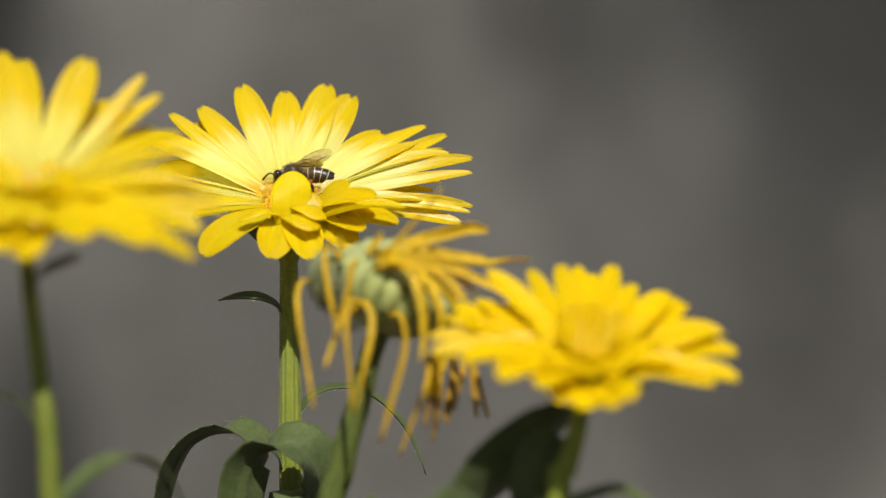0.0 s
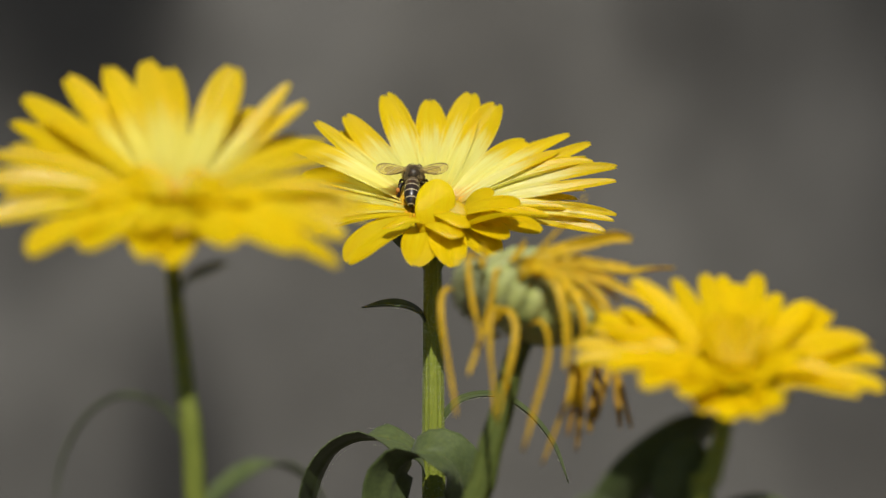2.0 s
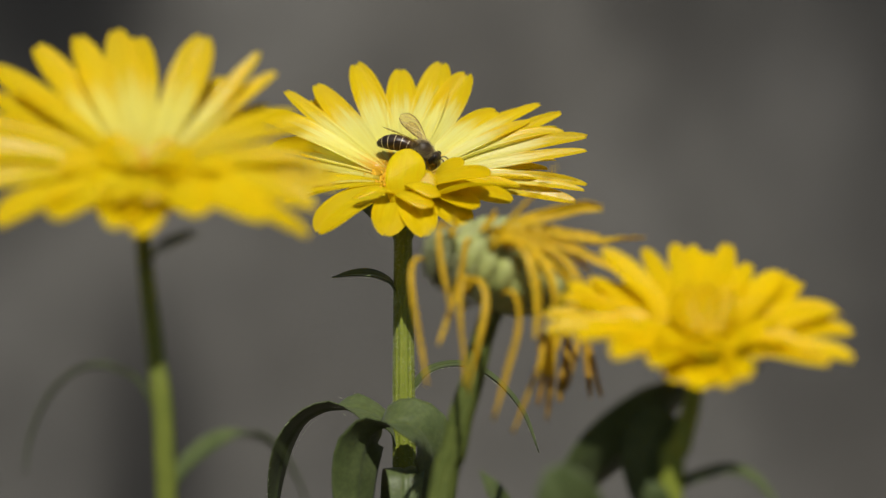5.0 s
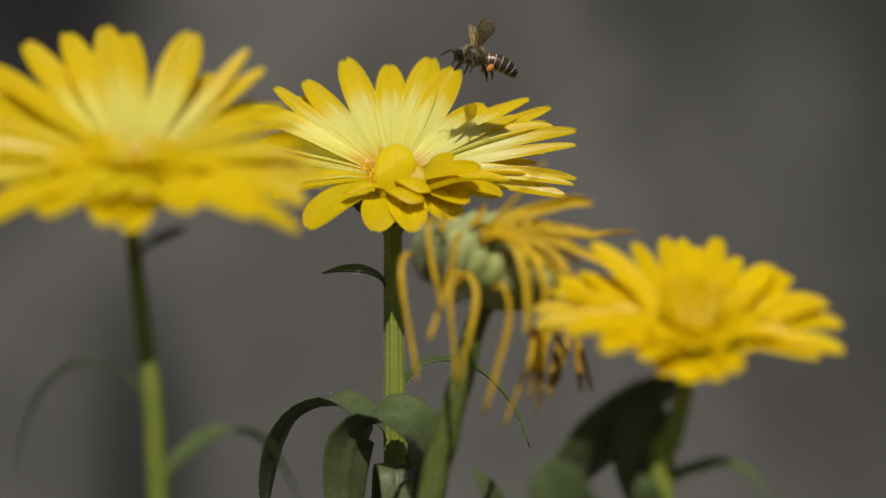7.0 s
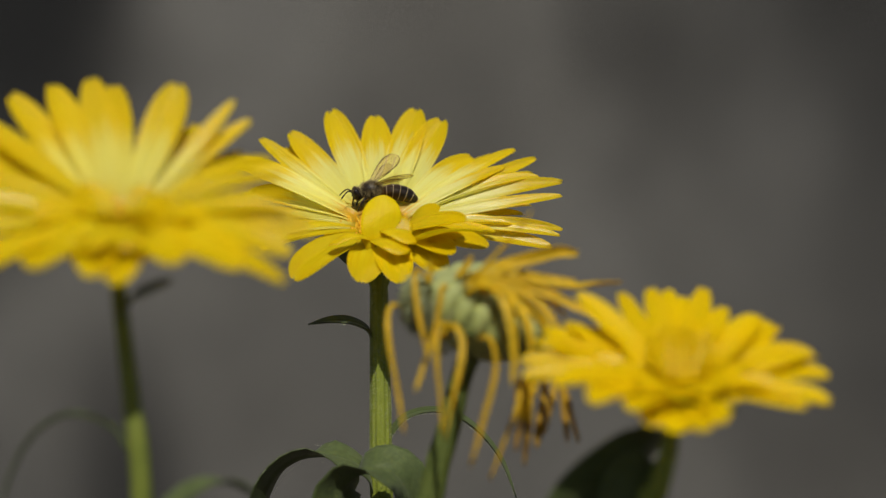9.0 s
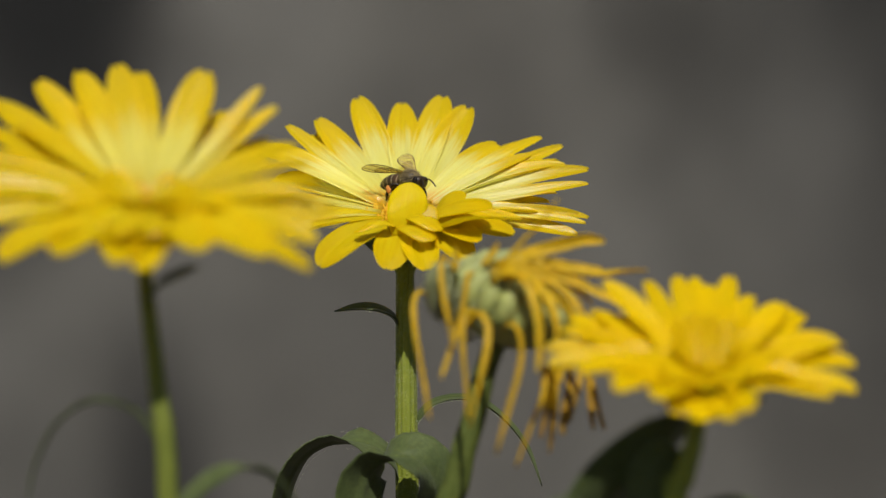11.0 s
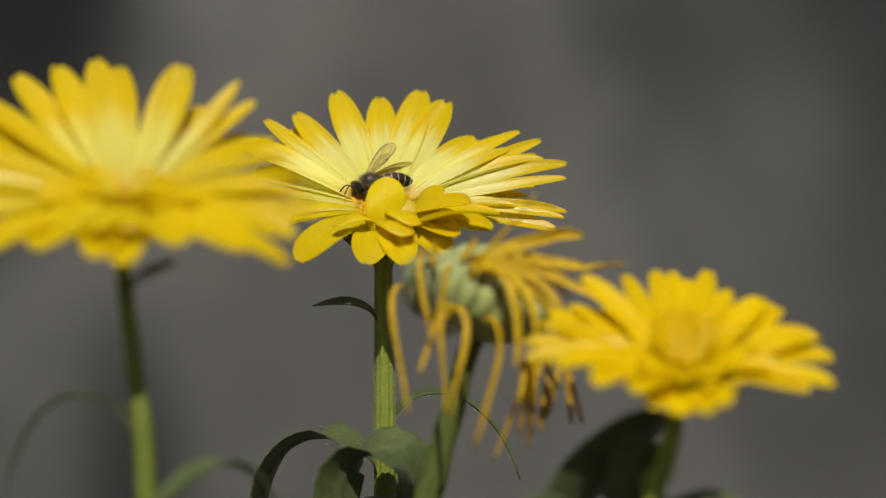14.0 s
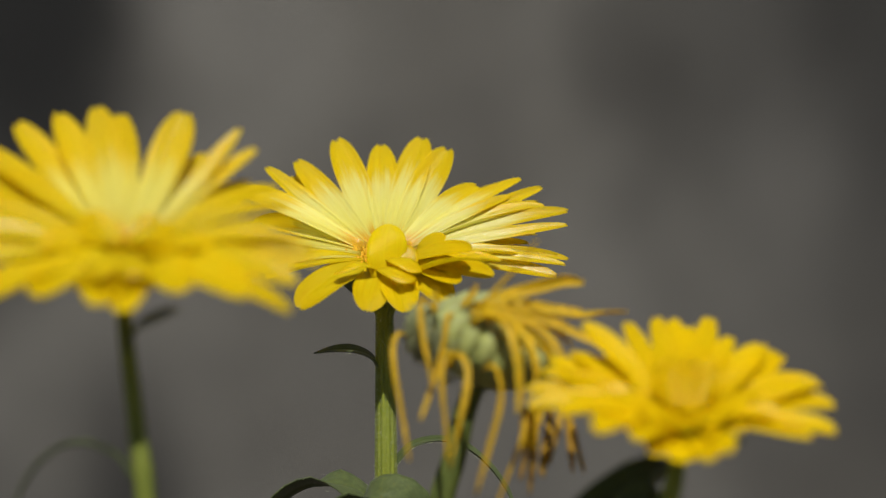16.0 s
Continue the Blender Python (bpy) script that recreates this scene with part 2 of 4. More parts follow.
def wall_material():
    """Weathered grey render: cloudy, streaked downwards, its colour darkened in broad patches."""
    m, n, l, p, out = material("weathered grey render")
    co = n.new("ShaderNodeTexCoord")
    mp = n.new("ShaderNodeMapping")
    mp.inputs["Scale"].default_value = (1.0, 1.0, 0.62)
    mp.inputs["Rotation"].default_value = (0, radians(18), 0)
    l.new(co.outputs["Object"], mp.inputs[0])
    cloud = noise_node(n, l, 4.5, 4, mp.outputs[0], 0.55)
    r = ramp(n, [(0.30, (0.074, 0.068, 0.060)), (0.52, (0.106, 0.099, 0.089)), (0.75, (0.138, 0.130, 0.120))])
    l.new(cloud.outputs[0], r.inputs[0])
    fine = noise_node(n, l, 160, 5, co.outputs["Object"], 0.7)
    fr = ramp(n, [(0.25, (0.75, 0.75, 0.75)), (0.7, (1.15, 1.15, 1.15))])
    l.new(fine.outputs[0], fr.inputs[0])
    col = mixed(n, l, "MULTIPLY", 0.7, r.outputs[0], fr.outputs[0])
    mottle = noise_node(n, l, 15, 3, co.outputs["Object"], 0.6)
    mr = ramp(n, [(0.3, (0.66, 0.67, 0.68)), (0.7, (1.3, 1.3, 1.28))])
    l.new(mottle.outputs[0], mr.inputs[0])
    col = mixed(n, l, "MULTIPLY", 0.45, col, mr.outputs[0])
    for (x, z), (sx, sz), depth in DARK_PATCHES:
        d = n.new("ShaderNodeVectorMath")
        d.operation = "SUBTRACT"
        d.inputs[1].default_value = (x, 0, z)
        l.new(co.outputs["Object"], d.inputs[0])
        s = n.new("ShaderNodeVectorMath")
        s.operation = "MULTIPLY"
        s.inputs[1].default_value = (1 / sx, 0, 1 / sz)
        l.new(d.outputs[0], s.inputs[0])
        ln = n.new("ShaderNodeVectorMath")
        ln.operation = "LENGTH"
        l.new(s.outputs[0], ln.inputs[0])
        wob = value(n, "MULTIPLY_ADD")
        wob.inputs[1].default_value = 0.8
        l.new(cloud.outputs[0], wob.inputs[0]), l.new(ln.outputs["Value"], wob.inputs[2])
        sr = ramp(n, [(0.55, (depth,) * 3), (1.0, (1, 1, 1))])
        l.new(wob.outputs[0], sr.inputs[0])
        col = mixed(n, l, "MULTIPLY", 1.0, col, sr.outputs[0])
    l.new(col, p.inputs["Base Color"])
    p.inputs["Roughness"].default_value = 0.9
    bump = n.new("ShaderNodeBump")
    bump.inputs["Strength"].default_value, bump.inputs["Distance"].default_value = 0.6, 0.004
    l.new(fine.outputs[0], bump.inputs["Height"])
    l.new(bump.outputs[0], p.inputs["Normal"])
    return m


# patches where the wall's colour is darkened: place (x, height), half size, depth
DARK_PATCHES = [((-0.37, 0.58), (0.22, 0.32), 0.4), ((-0.34, 0.64), (0.29, 0.38), 0.06), ((-0.31, 0.56), (0.15, 0.28), 0.35), ((-0.245, 0.215), (0.10, 0.26), 0.26), ((-0.33, 0.22), (0.40, 0.30), 0.72), ((0.34, 0.56), (0.46, 0.62), 0.38), ((-0.38, 0.40), (0.12, 0.2), 0.6), ((0.32, 0.64), (0.44, 0.32), 0.5)]
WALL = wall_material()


def soil_material():
    m, n, l, p, out = material("dry garden soil")
    co = n.new("ShaderNodeTexCoord")
    a = noise_node(n, l, 6, 4, co.outputs["Object"])
    b = noise_node(n, l, 90, 5, co.outputs["Object"], 0.7)
    r = ramp(n, [(0.3, (0.07, 0.05, 0.034)), (0.7, (0.15, 0.115, 0.08))])
    l.new(a.outputs[0], r.inputs[0])
    s = ramp(n, [(0.3, (0.6, 0.6, 0.6)), (0.7, (1.2, 1.2, 1.2))])
    l.new(b.outputs[0], s.inputs[0])
    l.new(mixed(n, l, "MULTIPLY", 0.8, r.outputs[0], s.outputs[0]), p.inputs["Base Color"])
    p.inputs["Roughness"].default_value = 0.95
    bump = n.new("ShaderNodeBump")
    bump.inputs["Distance"].default_value = 0.02
    l.new(b.outputs[0], bump.inputs["Height"])
    l.new(bump.outputs[0], p.inputs["Normal"])
    return m


SOIL = soil_material()


# ---- mesh helpers ----
def part(name, bm, mat, parent=None, label="", origin=None, smooth=True):
    """One mesh object out of a bmesh in world metres, under a thing or a part."""
    me = bpy.data.meshes.new(name)
    root = parent
    while root is not None and root.parent is not None:
        root = root.parent
    shift = root.location if root is not None and origin is None else Vector(origin or (0, 0, 0))
    bmesh.ops.translate(bm, vec=-shift, verts=bm.verts)
    bm.normal_update()
    bm.to_mesh(me)
    bm.free()
    me.materials.append(mat)
    if smooth:
        me.polygons.foreach_set("use_smooth", [True] * len(me.polygons))
    ob = new(name, me)
    if parent is not None:
        ob.parent = parent
        if origin is not None:
            ob.location = shift
    if label:
        ob["label"] = label
    return ob


def mm(x, y, z):
    """World metres from millimetres: x to the right, y beyond the plane of focus, z over the eye's height."""
    return Vector((x / 1000, y / 1000, EYE + z / 1000))


def curve_through(points, count):
    """count + 1 places along a smooth curve through the points."""
    pts = [Vector(p) for p in points]
    pts = [pts[0] * 2 - pts[1]] + pts + [pts[-1] * 2 - pts[-2]]
    out = []
    spans = len(pts) - 3
    for i in range(count + 1):
        f = i / count * spans
        k = min(int(f), spans - 1)
        u = f - k
        a, b, c, d = pts[k:k + 4]
        out.append(0.5 * (2 * b + (c - a) * u + (2 * a - 5 * b + 4 * c - d) * u * u + (3 * b - a - 3 * c + d) * u ** 3))
    return out


def tube(bm, path, radius, sides=10, rib=0.0, ribs=8):
    """A closed tube along the path; radius is a function of 0..1."""
    rings = []
    n = len(path)
    ref = Vector((0.13, 1, 0.21))
    for i, p in enumerate(path):
        t = (path[min(i + 1, n - 1)] - path[max(i - 1, 0)]).normalized()
        a = t.cross(ref)
        if a.length < 1e-4:
            a = t.cross(Vector((1, 0, 0)))
        a.normalize()
        b = t.cross(a)
        r = radius(i / (n - 1))
        rings.append([bm.verts.new(p + (a * math.cos(q) + b * math.sin(q)) * r * (1 + rib * math.cos(ribs * q)))
                      for q in (2 * math.pi * k / sides for k in range(sides))])
    for u, v in zip(rings, rings[1:]):
        for k in range(sides):
            bm.faces.new((u[k], u[(k + 1) % sides], v[(k + 1) % sides], v[k]))
    bm.faces.new(rings[0][::-1]), bm.faces.new(rings[-1])
    return rings


def blade(path, face, width, cup=0.12, thick=0.00022, across=6, tooth=None, twist=0.0, wave=0.0, phase=0.0, ease=1.0, ridge=0.0, rib=0.0):
    """A thin closed petal or leaf along the path. face: the way its upper side looks; width: half width over 0..1;
    cup: how far its edges rise; ridge: height of its lengthwise ridges; rib: depth of the groove along its middle; tooth: how far each column falls short of the tip."""
    bm = bmesh.new()
    uv = bm.loops.layers.uv.new("UVMap")
    n = len(path) - 1
    up, low, uvs = [], [], {}

    def spot(t):
        f = min(max(t, 0), 1) * n
        k = min(int(f), n - 1)
        return path[k].lerp(path[k + 1], f - k), (path[min(k + 2, n)] - path[max(k - 1, 0)]).normalized()
    for i in range(n + 1):
        ru, rl = [], []
        for j in range(across + 1):
            v = 2 * j / across - 1
            t = 1 - (1 - i / n) ** ease
            if tooth:
                t *= 1 - tooth(v)
            p, tan = spot(t)
            hint = face(t) if callable(face) else face
            s = tan.cross(hint).normalized()
            nn = s.cross(tan).normalized()
            if twist:
                q = Matrix.Rotation(twist * t, 3, tan)
                s, nn = q @ s, q @ nn
            w = width(1 - (1 - i / n) ** ease)
            c = p + s * (w * v) + nn * (w * cup * (v * v) * (0.4 + 0.6 * t) + wave * w * math.sin(7 * t + phase) * v
                                 + ridge * w * math.cos((2.2 + 0.9 * math.sin(phase * 1.7)) * math.pi * v + phase) * min(1, 3 * (1 - t))
                                 - rib * w * math.exp(-(v / 0.13) ** 2))
            edge = thick * 0.5 * (1 - 0.7 * abs(v) ** 3) * (1 - 0.6 * t ** 4)
            a, b = bm.verts.new(c + nn * edge), bm.verts.new(c - nn * edge)
            uvs[a] = uvs[b] = (1 - (1 - i / n) ** ease, j / across)
            ru.append(a), rl.append(b)
        up.append(ru), low.append(rl)
    for i in range(n):
        for j in range(across):
            bm.faces.new((up[i][j], up[i + 1][j], up[i + 1][j + 1], up[i][j + 1]))
            bm.faces.new((low[i][j], low[i][j + 1], low[i + 1][j + 1], low[i + 1][j]))
        bm.faces.new((up[i][0], low[i][0], low[i + 1][0], up[i + 1][0]))
        bm.faces.new((up[i][across], up[i + 1][across], low[i + 1][across], low[i][across]))
    for j in range(across):
        bm.faces.new((up[0][j], up[0][j + 1], low[0][j + 1], low[0][j]))
        bm.faces.new((up[n][j], low[n][j], low[n][j + 1], up[n][j + 1]))
    for f in bm.faces:
        for lp in f.loops:
            lp[uv].uv = uvs[lp.vert]
    return bm


def petal_width(w, t):
    """Half width of a strap-shaped petal: a narrow claw, widest past the middle, a round end."""
    body = 0.34 + 0.66 * math.sin(min(t / 0.66, 1) * math.pi / 2)
    end = 1.0 if t < 0.58 else math.sqrt(max(1 - ((t - 0.58) / 0.43) ** 2.3, 0.015))
    return 0.5 * w * body * end


def three_teeth(seed):
    rnd = random.Random(seed)
    d = [0.012 + 0.03 * rnd.random() for _ in range(3)]

    def tooth(v):
        k = min(int((v + 1) * 1.5), 2)
        u = ((v + 1) * 1.5 - k) * 2 - 1
        return d[k] * 0.4 + 0.03 * abs(u) ** 2 * (abs(v) < 0.75)
    return tooth


def ball(bm, centre, radii, turn=None, rings=8, sides=12):
    g = bmesh.ops.create_uvsphere(bm, u_segments=sides, v_segments=rings, radius=1.0)
    m = Matrix.Translation(centre) @ (turn.to_4x4() if turn else Matrix()) @ Matrix.Diagonal((*radii, 1))
    bmesh.ops.transform(bm, matrix=m, verts=g["verts"])
    return g["verts"]


def spike(bm, base, way, length, radius):
    """A four-sided hair."""
    a = way.orthogonal().normalized() * radius
    b = way.cross(a).normalized() * radius
    v = [bm.verts.new(base + q) for q in (a, b, -a, -b)]
    tip = bm.verts.new(base + way * length)
    for k in range(4):
        bm.faces.new((v[k], v[(k + 1) % 4], tip))


def thing(name, place, label, category, group=""):
    ob = new(name)
    ob.location = place
    ob.empty_display_size = 0.01
    return tagged(ob, label, category, group)


# ---- wall and ground ----
def slab(name, lo, hi, mat, label, category):
    bm = bmesh.new()
    bmesh.ops.create_cube(bm, size=1.0)
    lo, hi = Vector(lo), Vector(hi)
    bmesh.ops.transform(bm, matrix=Matrix.Translation((lo + hi) / 2) @ Matrix.Diagonal((*(hi - lo), 1)), verts=bm.verts)
    return tagged(part(name, bm, mat, smooth=False), label, category, kind="structure")


slab("wall_north", (-6, 1.7, -0.3), (6, 1.95, 2.4), WALL, "weathered grey rendered wall with broad dark patches", "wall")
bm = bmesh.new()
bmesh.ops.create_grid(bm, x_segments=80, y_segments=80, size=1.0)
for v in bm.verts:
    r = v.co.length
    v.co.xy *= 0.6 + 3000 * max(r - 0.35, 0) ** 3
    v.co.z = -0.002 + 0.004 * noise.noise(v.co * 14) * (1 if v.co.length < 2 else 0)
tagged(part("ground", bm, SOIL), "bare dry brown garden soil", "ground", kind="structure")

# ---- flowers ----
# turn (degrees from the right), rise, length, width (mm), arch, roll
MIDDLE_BACK = [
    (112.6, 41.1, 33.0, 6.0, -0.03, 0), (101.2, 28.7, 29.1, 3.9, 0, 0), (92.9, 42.0, 31.0, 6.0, -0.02, 0),
    (73.9, 42.5, 32.5, 6.6, -0.02, 0), (60.4, 40.6, 30.3, 6.5, -0.03, 10), (131.6, 34.6, 30.8, 4.9, -0.03, -18),
    (144.2, 30.6, 31.8, 3.2, -0.02, -26), (130.9, 29.1, 30.3, 4.7, 0, 0), (156.6, 21.0, 32.3, 6.1, 0.03, 0),
    (159.6, 12.4, 26.4, 6.3, 0.02, 0), (83.8, 28.4, 28.6, 3.8, 0, 0), (118.4, 27.2, 29.4, 4.9, 0, 0),
]
MIDDLE_SIDE = [
    (39.9, 30.0, 25.2, 4.3, 0.06, 18), (39.9, 25.2, 31.0, 3.5, 0.02, -8), (29.5, 26.0, 31.7, 2.6, 0.05, 16),
    (21.7, 23.6, 26.5, 2.4, 0.05, 26), (22.8, 21.6, 33.4, 2.5, 0.04, 30), (26.7, 17.3, 32.7, 2.9, 0.03, 0),
    (15.5, 15.8, 31.2, 4.7, 0.05, -12), (11.9, 12.8, 34.7, 3.2, 0.05, 20), (1.8, 8.9, 33.1, 2.4, 0.04, 34),
    (8.8, 3.9, 26.3, 3.3, 0.04, 0), (-1.8, -0.8, 31.0, 2.4, 0.04, 32), (5.2, -1.9, 33.1, 2.4, 0.05, 10),
    (-5.3, -3.8, 32.5, 2.8, 0.04, 0),
]
MIDDLE_MORE = [
    (173.1, 4.3, 25.0, 4.4, 0.04, 0), (-175.0, -2.7, 23.0, 4.4, 0.04, 0), (-165.1, -5.2, 19.6, 3.9, 0.05, 0),
    (0.0, -5.4, 25.4, 3.1, 0.03, 8), (-7.4, -7.7, 31.3, 3.6, 0.03, 10), (17.8, 9.6, 19.9, 3.6, 0.04, 0),
    (-4.8, -0.3, 23.7, 3.1, 0.04, 0), (7.3, 6.2, 15.9, 3.9, 0.05, 0), (38.4, 16.2, 18.5, 3.4, 0.04, 0),
    (16.8, 11.4, 24.7, 3.5, 0.04, 0), (112.1, 24.2, 23.7, 3.3, 0, 0), (143.1, 15.6, 20.8, 4.9, 0.02, 0),
    (147.8, 10.1, 15.3, 4.6, 0.03, 0), (-16.3, -4.2, 21.5, 3.3, 0.03, 0), (6.3, 7.1, 27.6, 3.2, 0.04, 0),
]
MIDDLE_FRONT = [
    (-39.9, 1.0, 20.3, 4.6, 0.04, 12), (-31.9, -10.4, 23.1, 4.3, 0.03, 14), (-46.6, -15.7, 20.0, 4.9, 0.03, 12),
    (-156.2, -12.1, 22.8, 5.9, 0.06, 0), (-133.6, -25.8, 23.0, 7.5, 0.06, -6), (-99.3, -32.5, 19.2, 6.9, 0.08, 0),
    (-75.5, -32.4, 19.6, 6.7, 0.08, 0), (-48.5, -27.7, 19.6, 7.0, 0.06, 6), (-25.8, -8.0, 18.6, 3.7, 0.03, 10),
    (-36.3, -11.5, 17.2, 4.3, 0.03, 10),
]
TALL_BACK = [
    (134.2, 35.3, 34.2, 5.4, -0.03, 0), (123.2, 29.9, 33.1, 4.3, 0, 0), (121.8, 41.0, 32.7, 5.4, -0.02, 0),
    (108.0, 44.3, 32.3, 5.7, -0.02, 0), (98.4, 41.6, 32.4, 5.4, -0.02, 0), (70.7, 45.5, 30.2, 6.5, -0.03, 0),
    (65.9, 32.1, 28.5, 3.9, 0, 0), (43.0, 40.4, 28.9, 3.1, -0.02, 0), (38.7, 32.8, 28.5, 3.6, 0, 0),
]
TALL_SIDE = [
    (147.9, 28.5, 34.3, 5.0, -0.02, -10), (152.5, 21.9, 32.7, 3.8, 0, -8), (161.1, 16.7, 28.9, 3.9, 0.02, 0),
    (170.0, 13.0, 29.5, 5.2, 0.03, 0), (30.5, 19.9, 27.3, 3.9, 0.06, 8), (44.2, 23.6, 26.6, 3.8, 0.02, 0),
    (18.5, 13.8, 26.0, 4.1, 0.05, 0), (8.9, 7.8, 26.0, 3.6, 0.05, 6), (0.0, -1.2, 28.6, 3.7, 0.05, 0),
    (-7.8, -5.4, 29.7, 3.2, 0.06, 8), (-4.5, 2.7, 25.5, 3.7, 0.05, 0), (-173.9, 4.9, 28.2, 5.6, 0.05, -10),
    (-161.9, -7.2, 29.2, 5.1, 0.06, -8), (175.7, 0.9, 26.6, 4.4, 0.04, 0), (150.7, 26.7, 27.4, 3.6, 0.02, 0),
    (30.5, 20.2, 21.0, 3.6, 0.04, 0),
]
TALL_FRONT = [
    (-21.0, -11.8, 28.5, 6.0, 0.07, 0), (-32.2, -18.0, 31.5, 5.1, 0.05, 0), (-41.5, -16.7, 26.8, 8.6, 0.08, 0),
    (-61.3, -18.6, 21.7, 8.6, 0.09, 0), (-84.0, -28.6, 20.6, 6.8, 0.09, 0), (-96.6, -26.0, 20.2, 6.5, 0.09, 0),
    (-122.8, -20.4, 21.6, 8.6, 0.08, 0), (-142.0, -19.6, 25.9, 8.6, 0.06, 0), (-27.9, -3.0, 15.0, 6.5, 0.08, 0),
    (-153.0, -2.1, 13.2, 6.6, 0.08, 0), (-108.1, -14.4, 13.0, 7.1, 0.12, 0), (-52.8, -6.3, 11.4, 7.9, 0.12, 0),
]
TALL_CENTRE = [
    (146.3, 36.9, 9.0, 4.1, 0, 0), (32.3, 38.2, 7.1, 4.1, 0, 0), (-127.7, 6.1, 8.9, 8.6, 0.12, 0),
    (-46.6, 4.0, 9.7, 8.6, 0.12, 0),
]
LOW_BACK = [
    (117.0, 38.3, 22.9, 3.7, -0.02, 0), (101.7, 40.7, 22.9, 3.8, -0.02, 0), (91.7, 37.8, 24.1, 3.5, 0, 0),
    (84.3, 33.9, 24.2, 3.3, 0, 0), (73.4, 40.0, 23.2, 4.0, -0.02, 0), (61.5, 34.8, 20.8, 3.8, -0.02, 0),
    (45.4, 30.4, 21.2, 5.3, -0.02, 0), (41.5, 23.2, 23.0, 6.0, 0.0, 0), (32.3, 13.7, 23.1, 5.9, 0.03, 0),
    (18.3, 11.0, 22.7, 7.2, 0.04, 0), (139.3, 35.1, 24.4, 4.4, -0.0, 0), (142.9, 23.7, 23.5, 4.1, 0.02, 0),
    (157.8, 15.3, 24.6, 4.8, 0.03, 0), (166.1, 8.1, 25.3, 4.8, 0.04, 0), (126.0, 23.9, 21.6, 4.1, 0, 0),
    (149.7, 19.3, 25.2, 4.1, 0.02, 0),
]
LOW_FRONT = [
    (7.5, 3.5, 22.9, 5.5, 0.06, 0), (-13.0, -5.8, 22.4, 5.8, 0.05, 0), (-24.3, -8.2, 19.6, 5.3, 0.06, 0),
    (-11.9, -2.9, 14.5, 5.5, 0.06, 0), (-72.0, -17.7, 15.5, 5.2, 0.07, 0), (-99.6, -21.5, 16.4, 6.4, 0.08, 0),
    (-83.2, -21.0, 16.2, 4.9, 0.08, 0), (-112.8, -18.5, 16.0, 5.1, 0.07, 0), (-119.3, -9.7, 17.4, 6.7, 0.1, 0),
    (-140.1, -6.0, 18.8, 6.9, 0.09, 0), (-157.7, 1.6, 21.1, 5.6, 0.07, 0), (-175.3, 3.9, 24.3, 4.8, 0.06, 0),
    (174.5, 6.5, 21.1, 4.4, 0.06, 0), (13.5, 2.2, 17.2, 5.3, 0.06, 0), (-162.7, 5.6, 16.9, 6.0, 0.07, 0),
    (-138.7, -2.2, 15.2, 7.8, 0.08, 0),
]
LOW_INNER = [
    (117.4, 35.8, 16.7, 3.4, 0, 0), (97.0, 39.1, 18.2, 3.2, -0.02, 0), (80.0, 39.3, 17.1, 3.2, -0.02, 0),
    (60.3, 35.3, 15.5, 3.5, -0.02, 0), (46.0, 26.2, 15.5, 4.3, 0, 0), (142.1, 18.9, 15.5, 4.5, 0.02, 0),
    (30.4, 15.9, 14.4, 5.2, 0.03, 0), (12.8, 8.2, 13.7, 5.4, 0.04, 0), (124.9, 24.5, 16.1, 3.7, 0, 0),
    (164.0, 13.4, 14.9, 4.8, 0.03, 0), (115.3, 36.0, 12.3, 3.0, -0.03, 0), (64.3, 39.4, 11.5, 3.3, -0.04, 0),
    (89.2, 38.9, 12.9, 3.0, -0.03, 0), (33.9, 23.9, 9.8, 4.2, 0, 0), (159.6, 19.8, 9.1, 4.4, 0, 0),
]
LOW_CENTRE = [
    (-119.3, -3.5, 11.5, 8.6, 0.12, 0), (-95.9, -6.7, 12.1, 4.8, 0.12, 0), (-71.0, -3.5, 10.6, 8.6, 0.12, 0),
    (-137.7, 0.0, 11.9, 8.0, 0.1, 0), (-44.8, 0.4, 9.9, 8.4, 0.1, 0),
]

FACING = Vector((0, -math.sin(radians(28)), math.cos(radians(28))))


def petal(centre, row, mat, head, seed, claw=0.0042, cup=0.16, label=""):
    turn, rise, length, width, arch, roll = row
    a, e = radians(turn), radians(rise)
    way = Vector((math.cos(a) * math.cos(e), math.sin(a) * math.cos(e), math.sin(e)))
    flat = (way - FACING * way.dot(FACING)).normalized()
    base, tip = centre + flat * claw, centre + way * (length / 1000)
    chord = (tip - base).normalized()
    nn = (FACING - chord * FACING.dot(chord)).normalized()
    nn = Matrix.Rotation(radians(roll), 3, chord) @ nn
    rnd = random.Random(seed)
    mid = (base + tip) / 2 + nn * arch * length / 1000 * 1.6 + chord.cross(nn) * (rnd.random() - 0.5) * 0.0012
    path = [base * (1 - t) ** 2 + mid * 2 * t * (1 - t) + tip * t * t for t in (i / 18 for i in range(19))]
    bm = blade(path, nn, lambda t: petal_width(width / 1000, t), cup * (0.6 + 0.8 * rnd.random()), 0.00024, 16, three_teeth(seed),
               twist=(rnd.random() - 0.5) * 0.3, wave=0.07, phase=seed, ease=1.5, ridge=0.03 + 0.045 * rnd.random())
    return part("petal", bm, mat, head, label)


